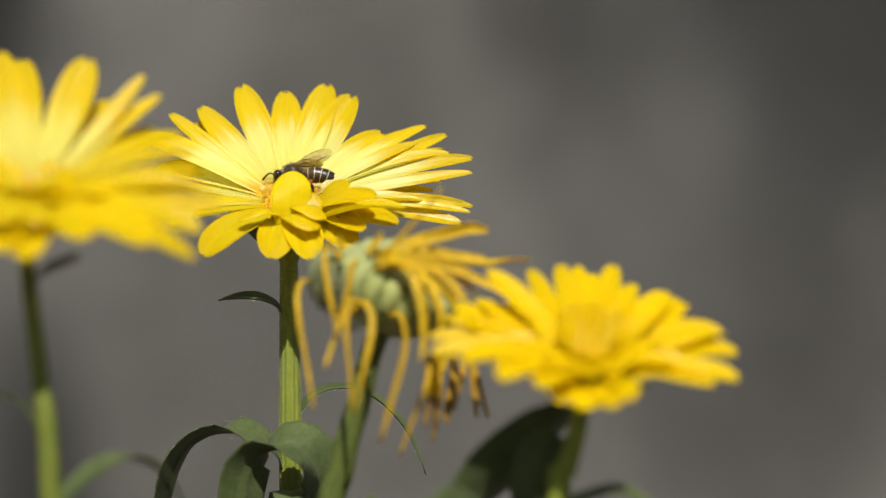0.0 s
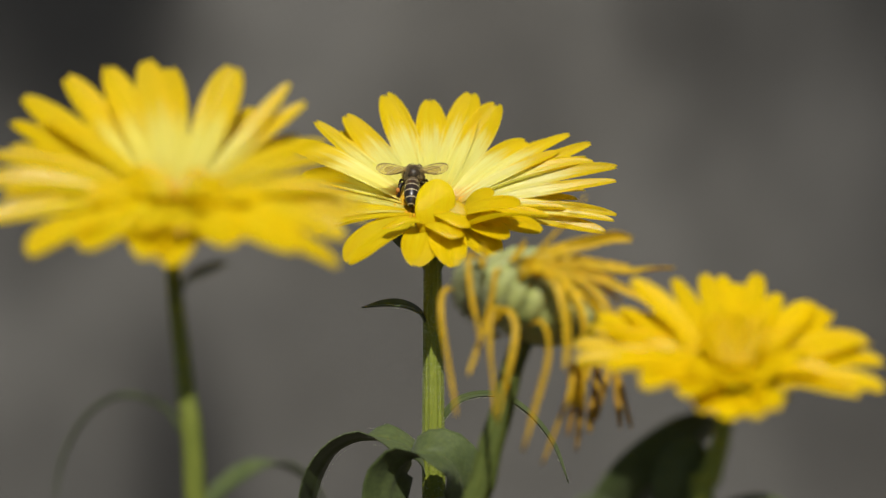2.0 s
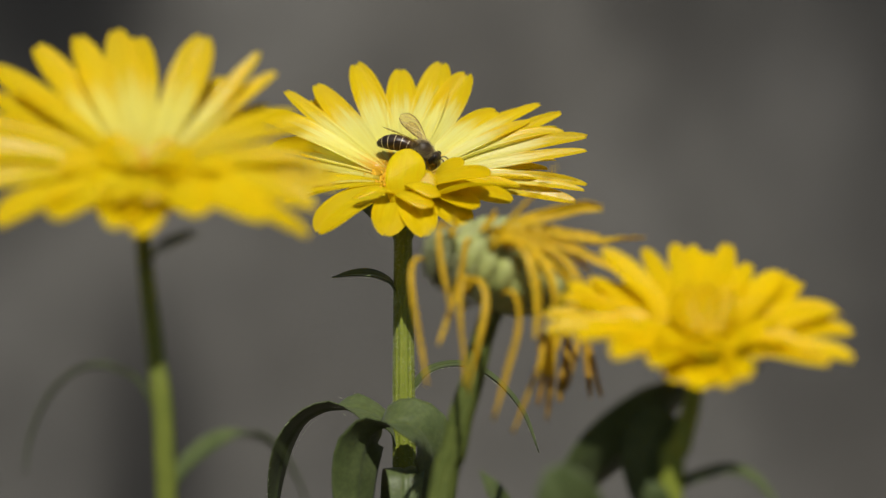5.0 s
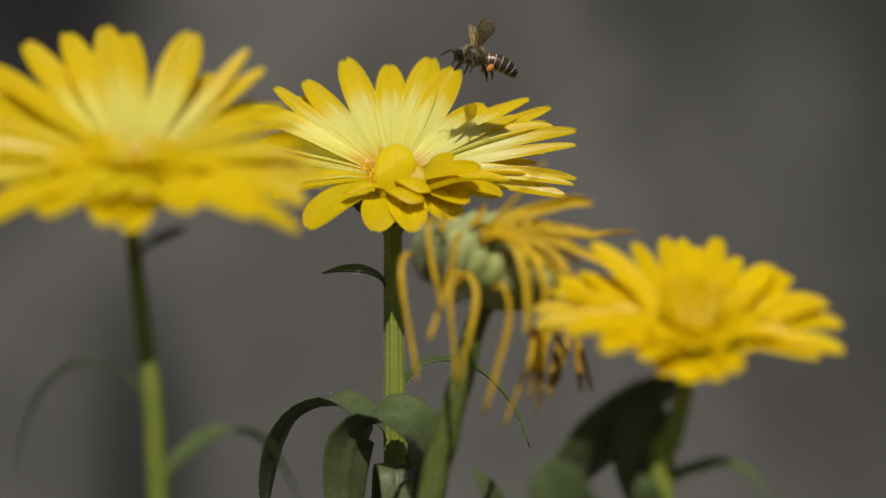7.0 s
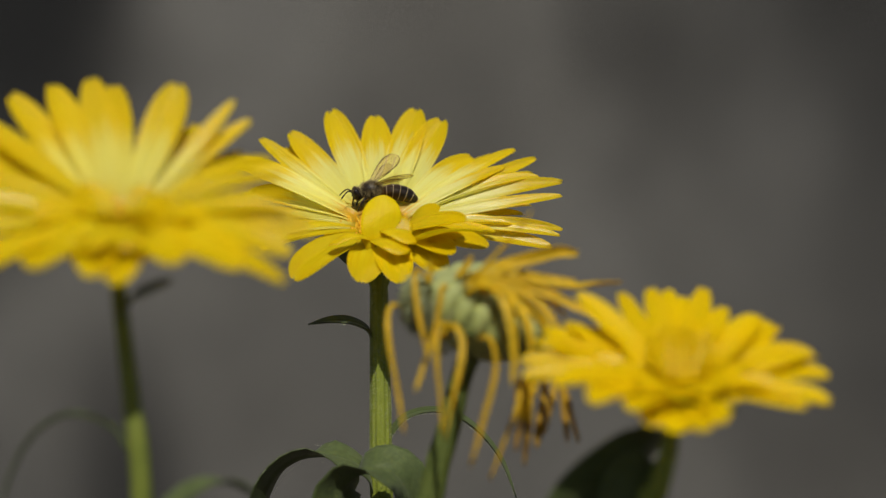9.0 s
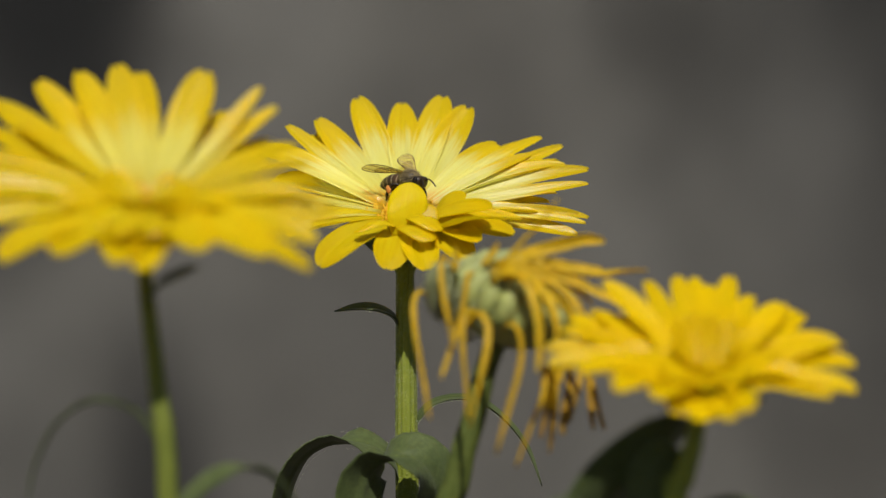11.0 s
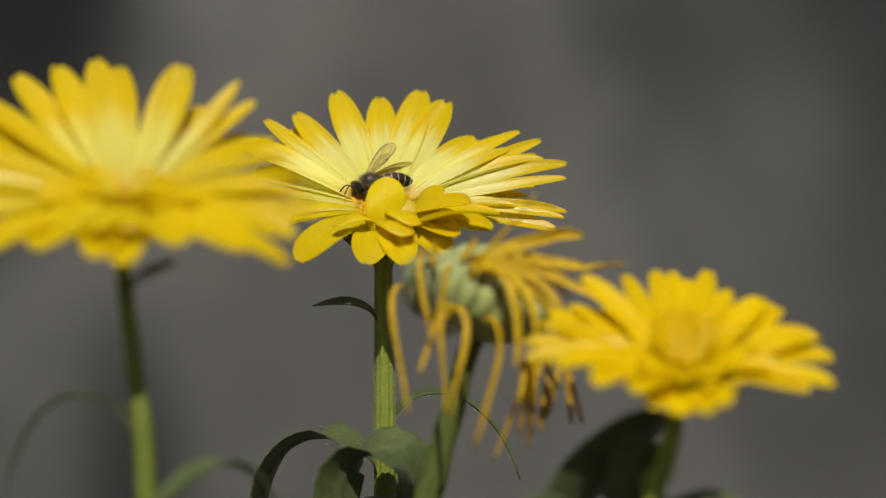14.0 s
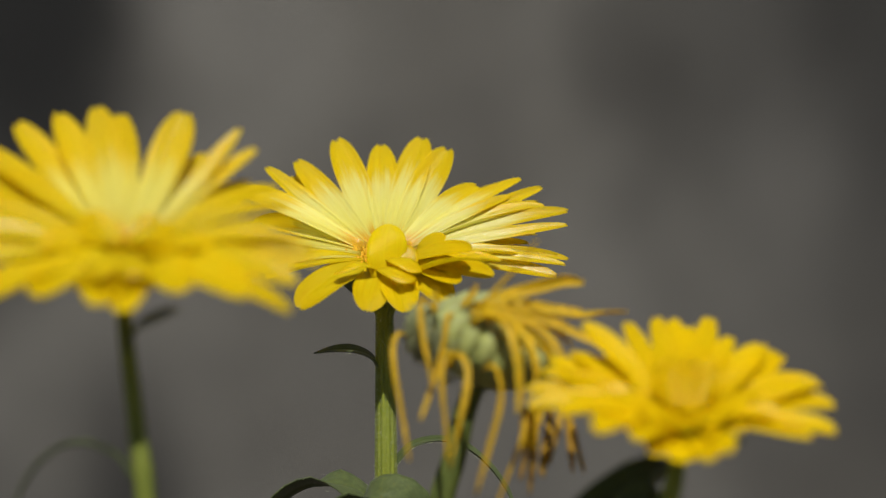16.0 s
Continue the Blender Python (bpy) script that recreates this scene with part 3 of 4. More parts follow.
def flower_head(centre, parent, stem_top, seed):
    """The green cup under the petals."""
    bm = bmesh.new()
    down = (stem_top - centre).normalized()
    path = [centre.lerp(stem_top, 0.32 + 0.68 * i / 6) for i in range(7)]
    tube(bm, path, lambda t: 0.0072 * (1 - t) ** 0.6 + 0.0018, 18, 0.05, 9)
    rnd = random.Random(seed)
    for k in range(18):   # bracts round the cup
        a = 2 * math.pi * k / 18 + rnd.random() * 0.2
        out_way = Vector((math.cos(a), math.sin(a), 0))
        spike(bm, stem_top.lerp(centre, 0.25) + out_way * 0.0042, (out_way * 0.9 - down).normalized(), 0.0055, 0.0011)
    return part("flower_head", bm, CALYX, parent)


def disc(centre, head, seed, radius=0.0052, sink=0.0026, mat=FLORET):
    """Orange tube florets in the middle of a flower."""
    rnd = random.Random(seed)
    side = FACING.cross(Vector((1, 0, 0))).normalized()
    bm = bmesh.new()
    ball(bm, centre - FACING * (sink + 0.0012), (radius * 1.12, radius * 1.12, 0.0018), FACING.to_track_quat("Z", "Y").to_matrix(), 8, 20)
    for k in range(420):
        r, a = radius * math.sqrt((k + 0.5) / 420), k * 2.39996
        p = centre + Vector((1, 0, 0)) * r * math.cos(a) + side * r * math.sin(a) - FACING * sink
        way = (FACING + (p - centre) * 40 + Vector((rnd.random() - 0.5, rnd.random() - 0.5, rnd.random() - 0.5)) * 0.4).normalized()
        h = 0.0014 + 0.0014 * rnd.random() + 0.0010 * (r / radius)
        tube(bm, [p, p + way * h * 0.7, p + way * h], lambda t: 0.00014 + 0.00012 * t, 5)
    return tagged(part("disc", bm, mat, head, "ring of small orange tube florets" if mat is FLORET else "low dome of small golden tube florets"), kind="stuff")


def stem(parent, points, radius, hairs=0, seed=1, mat=STEM):
    path = curve_through(points, 40)
    bm = bmesh.new()
    tube(bm, path, radius, 66, 0.06, 11)
    ob = part("stem", bm, mat, parent)
    if hairs:
        rnd = random.Random(seed)
        bm = bmesh.new()
        for _ in range(hairs):
            f = rnd.random() * 18
            k = int(f)
            p, t = path[k].lerp(path[k + 1], f - k), (path[k + 1] - path[k]).normalized()
            q = rnd.random() * 2 * math.pi
            a = t.orthogonal().normalized()
            o = (a * math.cos(q) + t.cross(a) * math.sin(q))
            spike(bm, p + o * radius(f / 40) * 0.98, (o + t * (rnd.random() - 0.5) * 0.8).normalized(), 0.0002 + 0.0004 * rnd.random(), 0.000035)
        tagged(part("stem_hair", bm, HAIR, ob, "short pale hairs"), kind="stuff")
    return ob


def leaf(parent, points, width, face, cup=0.25, label="", base=0.35, tip=1.0, hairs=0, seed=3):
    """A strap leaf; width in mm where it is widest."""
    path = curve_through(points, 22)
    half = width / 2000

    def outline(t):
        return half * (base + (1 - base) * math.sin(min(t / 0.5, 1) * math.pi / 2)) * (1 if t < 0.5 else max(1 - ((t - 0.5) / 0.5) ** 2.2 * tip, 0.03))
    ob = part("leaf", blade(path, face, outline, cup, 0.0005, 16, wave=0.05, phase=width, rib=0.09), LEAF, parent, label)
    if hairs:
        rnd = random.Random(seed)
        bm = bmesh.new()
        for _ in range(hairs):
            k = rnd.randrange(22)
            t = (path[k + 1] - path[k]).normalized()
            s = t.cross(face(k / 22) if callable(face) else face).normalized()
            v = rnd.choice((-1, 1))
            spike(bm, path[k].lerp(path[k + 1], rnd.random()) + s * v * outline(k / 22), (s * v + Vector((0, 0, rnd.random() - 0.3)) + t * 0.4).normalized(), 0.0004, 0.000035)
        tagged(part("leaf_hair", bm, HAIR, ob, "short pale hairs"), kind="stuff")
    return ob


def calendula(centre, stem_points, radius, rows_by_material, label, seed, hairs=0, disc_radius=0.0052, sink=0.0030, stem_mat=STEM, disc_mat=FLORET):
    foot = Vector((stem_points[-1][0], stem_points[-1][1], 0))
    root = thing("calendula", foot, label, "flower", "calendulas in the bed")
    st = stem(root, stem_points, radius, hairs, seed, stem_mat)
    head = flower_head(centre, root, stem_points[0], seed)
    k = seed * 100
    for rows, mat in rows_by_material:
        for row in rows:
            petal(centre, row, mat, head, k, claw=0.0042 if row[2] > 14 else 0.001, cup=0.18 + 0.34 * abs(math.cos(radians(row[0]))))
            k += 1
    disc(centre, head, seed, disc_radius, sink, disc_mat)
    return root, head


UP = Vector((0, 0, 1))
# the middle flower, pale yellow
C1 = mm(-10.7, 0, 7.5)
middle, middle_head = calendula(
    C1, [mm(-10.7, 1, -1.5), mm(-10.5, 1, -18), mm(-10.2, 1, -44), mm(-9, 4, -120), mm(-14, 10, -260), mm(-12, 12, -402)],
    lambda t: 0.00142 + 0.0014 * t + 0.0010 * max(0, 1 - t / 0.02) ** 1.6, [(MIDDLE_BACK, PALE_PETAL), (MIDDLE_SIDE, PALE_PETAL), (MIDDLE_MORE, TALL_PETAL), (MIDDLE_FRONT, PLAIN_PETAL)],
    "pale yellow calendula in full bloom on a green stem", 11, hairs=5200, disc_radius=0.0060, sink=0.0026)


def small_petal(points, width, face, head, cup, mat=PLAIN_PETAL, label=""):
    path = curve_through(points, 12)
    half = width / 2000
    bm = blade(path, face, lambda t: half * (0.5 + 0.5 * math.sin(min(t / 0.5, 1) * math.pi / 2)) * (1 if t < 0.55 else math.sqrt(max(1 - ((t - 0.55) / 0.455) ** 2.2, 0.01))),
               cup, 0.0004, 10)
    return part("petal", bm, mat, head, label)


def bud_petal(points, half, head):
    """A short round petal that stands up before the florets, its outer side to the front."""
    path = curve_through(points, 16)
    bm = blade(path, Vector((0.1, -1, 0.25)), lambda t: half * (0.68 + 0.32 * math.sin(min(t / 0.5, 1) * math.pi / 2)) * (1 if t < 0.5 else math.sqrt(max(1 - ((t - 0.5) / 0.505) ** 2.4, 0.01))),
               -0.12, 0.0004, 14, None, wave=0.14, phase=2, ease=1.5)
    part("petal", bm, SMOOTH_PETAL, head, "short rounded yellow petal curled upright")


bud_petal([mm(-10.2, -9.4, 2.8), mm(-10.2, -9.2, 6.0), mm(-9.9, -8.4, 9.4), mm(-9.5, -7.0, 12.5)], 0.0035, middle_head)
small_petal([mm(-8.8, -8.6, 3.0), mm(-7.2, -8.6, 6.0), mm(-6.3, -7.4, 8.8)], 4.8, Vector((-0.1, -1, 0.3)), middle_head, -0.12)
small_petal([mm(-9.6, -8.0, 6.6), mm(-7.0, -11, 6.2), mm(-4.0, -12.5, 4.2)], 4.6, Vector((0.2, -0.45, 0.9)), middle_head, -0.25)
small_petal([mm(-11.0, -8.5, 5.0), mm(-8.3, -12, 4.5), mm(-5.4, -14, 2.4)], 5.2, Vector((0.1, -0.45, 0.9)), middle_head, -0.25)
small_petal([mm(-11.8, -8.6, 4.8), mm(-15.2, -11, 5.6), mm(-19.2, -12, 3.8)], 2.8, Vector((0, -0.3, 1)), middle_head, -0.3)
small_petal([mm(-5.0, -3.6, 6.4), mm(-3.0, -4.4, 9.0), mm(0.2, -5.0, 10.4)], 4.4, Vector((-0.5, -0.6, 0.7)), middle_head, 0.12)
small_petal([mm(-5, -8, 4.5), mm(1.5, -13, 6.2), mm(9.5, -17, 6.0)], 4.6, UP, middle_head, 0.15)


def turning(stages):
    """An upper side that turns along the leaf from stage to stage, each a share of its length and a way."""
    def face(t):
        if t <= stages[0][0]:
            return Vector(stages[0][1]).normalized()
        for (u, a), (v, c) in zip(stages, stages[1:]):
            if t <= v:
                return Vector(a).lerp(Vector(c), (t - u) / (v - u)).normalized()
        return Vector(stages[-1][1]).normalized()
    return face


leaf(middle, [mm(*p) for p in [(-11.6, 1.0, -13.0), (-12.9, 0.5, -10.9), (-15.9, 0.0, -9.7), (-19.4, -0.5, -9.6), (-23.1, -1.0, -10.1)]], 4.0, Vector((0.3, -0.25, 1)), 0.3, hairs=160)
leaf(middle, [mm(*p) for p in [(-9.6, 1.0, -31.0), (-8.5, 1.3, -29.3), (-5.9, 1.6, -26.6), (-1.8, 1.9, -25.5), (2.7, 2.1, -26.2), (7.2, 2.4, -29.4), (11.1, 2.7, -34.5), (13.7, 3.0, -41.2)]], 3.2, Vector((0.1, -0.25, 1)), 0.3, hairs=300)
leaf(middle, [mm(*p) for p in [(-11.6, 2.0, -40.1), (-12.8, -0.3, -36.1), (-16.2, -1.9, -33.7), (-20.2, -3.0, -32.8), (-24.6, -3.5, -33.2), (-28.4, -3.4, -35.5), (-30.8, -2.7, -39.3), (-32.1, -1.4, -43.8), (-33.0, 0.5, -49.2), (-33.5, 3.0, -57.5)]], 10.5, turning([(0.27, (0.15, -0.5, 0.85)), (0.40, (-0.2, 0.24, 0.93)), (0.55, (-0.75, 0.3, 0.55)), (0.75, (-0.9, 0.36, 0.2))]), 0.1, "narrow green leaf curling over", base=0.35, hairs=160)
leaf(middle, [mm(*p) for p in [(-9.4, -2.0, -58.7), (-4.8, -5.5, -50.9), (-4.3, -8.4, -43.7), (-5.2, -10.7, -38.6), (-7.8, -12.4, -35.2), (-12.0, -13.5, -34.8), (-15.8, -14.0, -36.3), (-17.8, -13.9, -40.8), (-18.4, -13.3, -47.9), (-18.0, -12.0, -55.7)]], 11.5, turning([(0.34, (0.5, -0.8, 0.4)), (0.53, (0.1, -0.45, 0.9)), (0.63, (-0.3, 0.35, 0.88)), (0.80, (-0.55, 0.75, 0.3))]), 0.1, "green leaf arching over and down", base=0.36, tip=0.5)
leaf(middle, [mm(*p) for p in [(-11.3, 2.0, -54.2), (-10.9, 0.0, -48.0), (-10.4, -5.0, -44.1), (-10.0, -9.0, -43.1), (-9.7, -13.0, -44.4), (-9.6, -15.0, -52.3)]], 7.2, turning([(0.35, (0, 0.5, 0.8)), (0.55, (0, -0.25, 0.97)), (0.75, (0.1, -0.95, 0.1))]), 0.05, base=0.9, tip=0.4)
leaf(middle, [mm(*p) for p in [(10.5, -40.0, -56.9), (8.1, -42.0, -49.3), (5.4, -44.0, -44.2), (2.9, -44.0, -40.2)]], 4.2, Vector((0.5, -0.7, 0.4)), 0.3, base=0.5)

# the tall flower, nearest to the eye
C2 = mm(-47.4, -79.9, 7.2)
tall, tall_head = calendula(
    C2, [mm(-47.8, -78.9, 1.0), mm(-47.4, -78.9, -6.1), mm(-45.7, -78.9, -20.5), mm(-44.2, -78.9, -36.9), mm(-42.2, -75.8, -112.7), mm(-45.1, -73.8, -266.5), mm(-43.0, -69.7, -426.4)],
    lambda t: 0.00096 + 0.0010 * t, [(TALL_BACK, TALL_PETAL), (TALL_SIDE, PLAIN_PETAL), (TALL_FRONT, PLAIN_PETAL), (TALL_CENTRE, PLAIN_PETAL)],
    "tall yellow calendula in full bloom on a green stem", 12, disc_radius=0.0060, sink=0.0026, stem_mat=GREEN_STEM)
bud_petal([mm(-50.6, -90.0, 0.6), mm(-50.9, -91.0, 2.6), mm(-51.0, -90.6, 4.8), mm(-50.9, -89.2, 7.0)], 0.0031, tall_head)
small_petal([mm(-48.1, -88.0, 6.3), mm(-48.4, -92.0, 5.3), mm(-49.7, -95.0, 3.6), mm(-50.7, -96.0, 2.4)], 5.6, UP, tall_head, -0.2)
small_petal([mm(-46.4, -88.0, 6.5), mm(-45.0, -92.0, 5.0), mm(-43.8, -95.0, 3.6), mm(-43.2, -96.0, 2.5)], 5.0, Vector((0.1, -0.5, 0.8)), tall_head, -0.2)
leaf(tall, [mm(*p) for p in [(-46.8, -80.0, -6.7), (-45.1, -82.0, -4.5), (-42.2, -84.0, -3.3), (-38.7, -86.0, -1.9)]], 4.0, Vector((-0.2, -0.5, 0.85)), 0.3)
leaf(tall, [mm(*p) for p in [(-46.3, -79.0, -27.3), (-47.7, -78.9, -24.7), (-49.7, -78.8, -23.1), (-52.9, -78.6, -21.9), (-56.3, -78.5, -22.1), (-59.9, -78.4, -24.3), (-62.7, -78.2, -28.2), (-64.6, -78.1, -33.2), (-65.3, -78.0, -38.2)]], 3.2, Vector((-0.25, -0.05, 1)), 0.25)
leaf(tall, [mm(*p) for p in [(-44.0, -78.0, -40.8), (-42.2, -77.4, -37.5), (-39.0, -76.9, -34.4), (-35.2, -76.3, -32.4), (-31.5, -75.7, -32.2), (-28.2, -75.1, -34.0), (-25.3, -74.6, -38.0), (-22.9, -74.0, -43.4)]], 4.0, turning([(0.38, (0.2, -0.5, 0.9)), (0.60, (0.5, 0.3, 0.8)), (0.80, (0.9, 0.3, 0.3))]), 0.2)

# the low golden flower, nearer still than the withered one
C3 = mm(36.2, -76.9, -18.1)
low, low_head = calendula(
    C3, [mm(*p) for p in [(35.3, -77.0, -23.1), (34.7, -77.0, -25.0), (34.0, -77.0, -28.4), (32.4, -77.0, -34.3), (31.2, -77.0, -40.2)]] + [mm(28.8, -74.1, -111.5), mm(30.7, -70.4, -241.5), mm(27.9, -68.5, -402.3)],
    lambda t: 0.00105 + 0.0012 * t, [(LOW_BACK, DEEP_PETAL), (LOW_FRONT, DEEP_PETAL), (LOW_INNER, DEEP_PETAL), (LOW_CENTRE, DEEP_PETAL)],
    "golden yellow double calendula on a short stem", 13, disc_radius=0.0028, sink=0.0040, disc_mat=GOLD_FLORET)
rnd = random.Random(77)
for k in range(30):   # shorter petals crowd the middle of the double flower, the innermost upright
    a = k * 137.5 % 360
    s = math.sin(radians(a))
    reach = 6 + 8 * k / 30
    petal(C3, (a, 14 + 30 * s - 0.35 * reach + 9 * rnd.random(), reach, 3.4, 0.04 - 0.06 * s, 0), DEEP_PETAL, low_head, 1900 + k, 0.0015 + 0.001 * rnd.random(), 0.3)
for k in range(13):   # the youngest stand up in a ring round a hollow, the farther ones longer
    a = k * 360 / 13 + 9 * rnd.random()
    s = math.sin(radians(a))
    petal(C3, (a, 42 + 20 * s + 6 * rnd.random(), 7.0 + 3.0 * s + 1.2 * rnd.random(), 2.6, -0.02 - 0.04 * s, 0), DEEP_PETAL, low_head, 2100 + k, 0.0028, 0.5)
leaf(low, [mm(*p) for p in [(33.0, -72.0, -24.6), (31.0, -70.8, -26.9), (26.8, -69.6, -31.3), (22.5, -68.4, -36.1), (18.6, -67.2, -40.8), (15.9, -66.0, -46.2)]], 13.5, Vector((-0.5, 0.62, 0.60)), 0.35, "broad dark green leaf hanging in shade", base=0.5, tip=0.8)
leaf(low, [mm(*p) for p in [(31.8, -74.0, -29.0), (29.9, -73.0, -30.8), (28.4, -72.0, -34.8), (27.8, -71.0, -39.1), (27.4, -70.0, -45.2)]], 9.0, Vector((0.3, 0.6, 0.75)), 0.2, base=0.5)
leaf(low, [mm(*p) for p in [(31.4, -76.0, -42.9), (32.8, -76.4, -39.4), (36.1, -76.8, -37.9), (40.1, -77.2, -37.0), (43.9, -77.6, -38.4), (47.9, -78.0, -43.0)]], 4.2, Vector((0.1, -0.35, 0.95)), 0.25)
leaf(low, [mm(*p) for p in [(28.0, -80.0, -50.9), (28.4, -84.0, -44.6), (28.2, -86.0, -40.2), (27.5, -86.0, -37.9)]], 5.0, Vector((0.1, -0.8, 0.5)), 0.25, base=0.7)
leaf(low, [mm(*p) for p in [(20.2, -86.0, -53.5), (17.5, -90.0, -46.4), (14.9, -92.0, -39.7), (13.1, -92.0, -35.3)]], 10.0, Vector((-0.2, -0.75, 0.65)), 0.3, "pale green leaf in the sun", base=0.7, tip=0.8)

# ---- withered flower ----
def withered():
    foot = mm(-9.5, -41.4, -402.1)
    root = thing("withered_calendula", Vector((foot.x, foot.y, 0)), "withered calendula gone to seed with shrivelled yellow petals", "flower", "calendulas in the bed")
    stem(root, [mm(*p) for p in [(5.3, -48.0, -12.9), (4.4, -47.6, -15.2), (3.1, -47.1, -18.9), (2.1, -46.7, -23.4), (1.1, -46.3, -27.1), (-0.3, -45.9, -31.6), (-1.4, -45.4, -37.1), (-3.3, -45.0, -44.5)]] + [mm(-8.6, -45.2, -86.0), mm(-11.5, -43.3, -238.8), mm(-9.5, -41.4, -402.1)],
         lambda t: 0.00155 + 0.0009 * math.exp(-t * 30) + 0.0008 * t, mat=DULL_STEM)
    # the seed head leans over to the right
    axis = Vector((0.32, -0.15, 0.9)).normalized()
    centre = mm(7.3, -46.2, -7.8)
    side = axis.cross(Vector((0, 1, 0))).normalized()
    back = axis.cross(side)
    bm = bmesh.new()
    ball(bm, centre - axis * 0.0002, (0.0101, 0.0101, 0.0068), axis.to_track_quat("Z", "Y").to_matrix())
    head = part("seed_head", bm, SEED, root)
    rnd = random.Random(5)
    for ring, (count, radius, lift, size) in enumerate(((17, 0.0082, -0.0004, 1.0), (14, 0.0062, 0.0018, 0.9), (9, 0.0038, 0.0032, 0.8), (4, 0.0016, 0.0038, 0.7))):
        for k in range(count):
            a = 2 * math.pi * (k + 0.5 * ring + rnd.random() * 0.2) / count
            o = side * math.cos(a) + back * math.sin(a)
            p = centre + o * radius + axis * lift
            pts = [p - axis * 0.0034 * size - o * 0.002, p + o * 0.0006 * size, p + axis * 0.0034 * size, p + axis * 0.0046 * size - o * 0.0022]
            bm = bmesh.new()
            tube(bm, curve_through(pts, 8), lambda t: 0.0005 + 0.0015 * size * math.sin(math.pi * (0.08 + 0.84 * t)) ** 0.7, 8, 0.08, 4)
            part("seed", bm, SEED, head)
    for k in range(14):   # drooping green bracts under the head
        a = 2 * math.pi * k / 14
        o = side * math.cos(a) + back * math.sin(a)
        p = centre + o * 0.006 - axis * 0.003
        path = curve_through([p, p + o * 0.0035 + axis * 0.0005, p + o * 0.0058 + axis * 0.0012], 8)
        part("bract", blade(path, axis, lambda t: 0.0016 * (1 - t * t) + 0.0001, 0.2, 0.0004, 4), CALYX, head)
    bm = bmesh.new()   # pale down over the old florets
    for _ in range(2600):
        d = Vector((rnd.gauss(-0.75, 0.6), rnd.gauss(-0.35, 0.6), rnd.gauss(0.45, 0.5))).normalized()
        p = centre + Vector((d.x * 0.0098, d.y * 0.0090, d.z * 0.0072))
        spike(bm, p, (d + Vector((rnd.gauss(0, 0.4), rnd.gauss(0, 0.4), rnd.gauss(0, 0.4)))).normalized(), 0.0012 + 0.0014 * rnd.random(), 0.00012)
    tuft = mm(-2.3, -47.1, -5.9)   # withered florets bunch at one end
    ball(bm, tuft, (0.0036, 0.0036, 0.0046))
    for _ in range(900):
        d = Vector((rnd.gauss(-0.3, 0.6), rnd.gauss(-0.3, 0.6), rnd.gauss(0.1, 0.6))).normalized()
        spike(bm, tuft + Vector((d.x * 0.0035, d.y * 0.0035, d.z * 0.0045)), (d + Vector((rnd.gauss(0, 0.4), rnd.gauss(0, 0.4), rnd.gauss(0, 0.4)))).normalized(), 0.0008 + 0.0011 * rnd.random(), 0.00012)
    tagged(part("down", bm, DOWN, head, "pale downy hairs"), kind="stuff")
    return root, head


wilted, wilted_head = withered()
# shrivelled petals: width and points (mm)
HANGING = [
    (1.5, [(-6.1, -48.0, -6.4), (-7.3, -50.0, -6.0), (-8.1, -52.0, -7.8), (-7.9, -54.0, -11.5), (-6.9, -56.0, -16.8), (-6.0, -58.0, -21.5), (-5.4, -60.0, -25.6)]),
    (1.5, [(-1.2, -50.0, -2.6), (-3.6, -52.4, -0.4), (-3.9, -54.8, -3.5), (-3.3, -57.2, -7.9), (-2.5, -59.6, -11.5), (-1.9, -62.0, -14.8)]),
    (1.4, [(2.3, -52.0, -4.3), (0.6, -54.0, -3.0), (-0.1, -56.0, -7.4), (-1.4, -58.0, -12.7), (-2.8, -60.0, -17.0), (-3.6, -62.0, -19.2)]),
    (1.7, [(2.4, -54.0, -9.7), (0.2, -55.6, -8.9), (-0.5, -57.2, -11.4), (-0.5, -58.8, -15.7), (-0.0, -60.4, -20.5), (0.3, -62.0, -25.6)]),
    (1.7, [(0.3, -56.0, -11.4), (1.7, -57.3, -9.1), (3.3, -58.7, -10.4), (3.7, -60.0, -13.0), (3.2, -61.3, -16.5), (2.2, -62.7, -20.8), (0.9, -64.0, -26.7)]),
    (1.7, [(6.3, -56.0, -11.4), (7.6, -57.6, -11.0), (8.6, -59.2, -13.5), (8.4, -60.8, -17.4), (6.8, -62.4, -23.0), (4.7, -64.0, -30.7)]),
    (1.5, [(13.9, -54.0, -17.6), (13.1, -55.0, -18.9), (12.1, -56.0, -22.9), (10.4, -57.0, -27.2), (8.0, -58.0, -33.2)]),
]
SPREADING = [
    (2.8, [(5.4, -50.0, -2.1), (9.4, -50.5, -0.1), (13.9, -51.0, 1.1), (18.8, -51.5, 2.4), (22.0, -52.0, 2.2)]),
    (1.9, [(4.5, -50.0, -2.5), (9.9, -50.4, -1.4), (16.2, -50.8, -2.8), (21.5, -51.2, -3.3), (25.1, -51.6, -2.8), (28.8, -52.0, -2.6)]),
    (1.8, [(5.4, -54.0, -2.9), (10.7, -55.0, -2.5), (16.0, -56.0, -3.9), (21.3, -57.0, -6.1), (26.5, -58.0, -8.7)]),
    (1.0, [(5.3, -56.0, -1.8), (7.5, -57.0, 0.3), (9.7, -58.0, 2.7), (12.1, -59.0, 5.3), (14.4, -60.0, 8.6)]),
    (1.4, [(2.7, -54.0, -1.8), (4.1, -54.0, -0.0), (5.0, -54.0, 1.9)]),
    (1.2, [(-1.8, -54.0, -2.6), (-1.2, -54.0, -0.6), (-1.5, -54.0, 1.2)]),
]
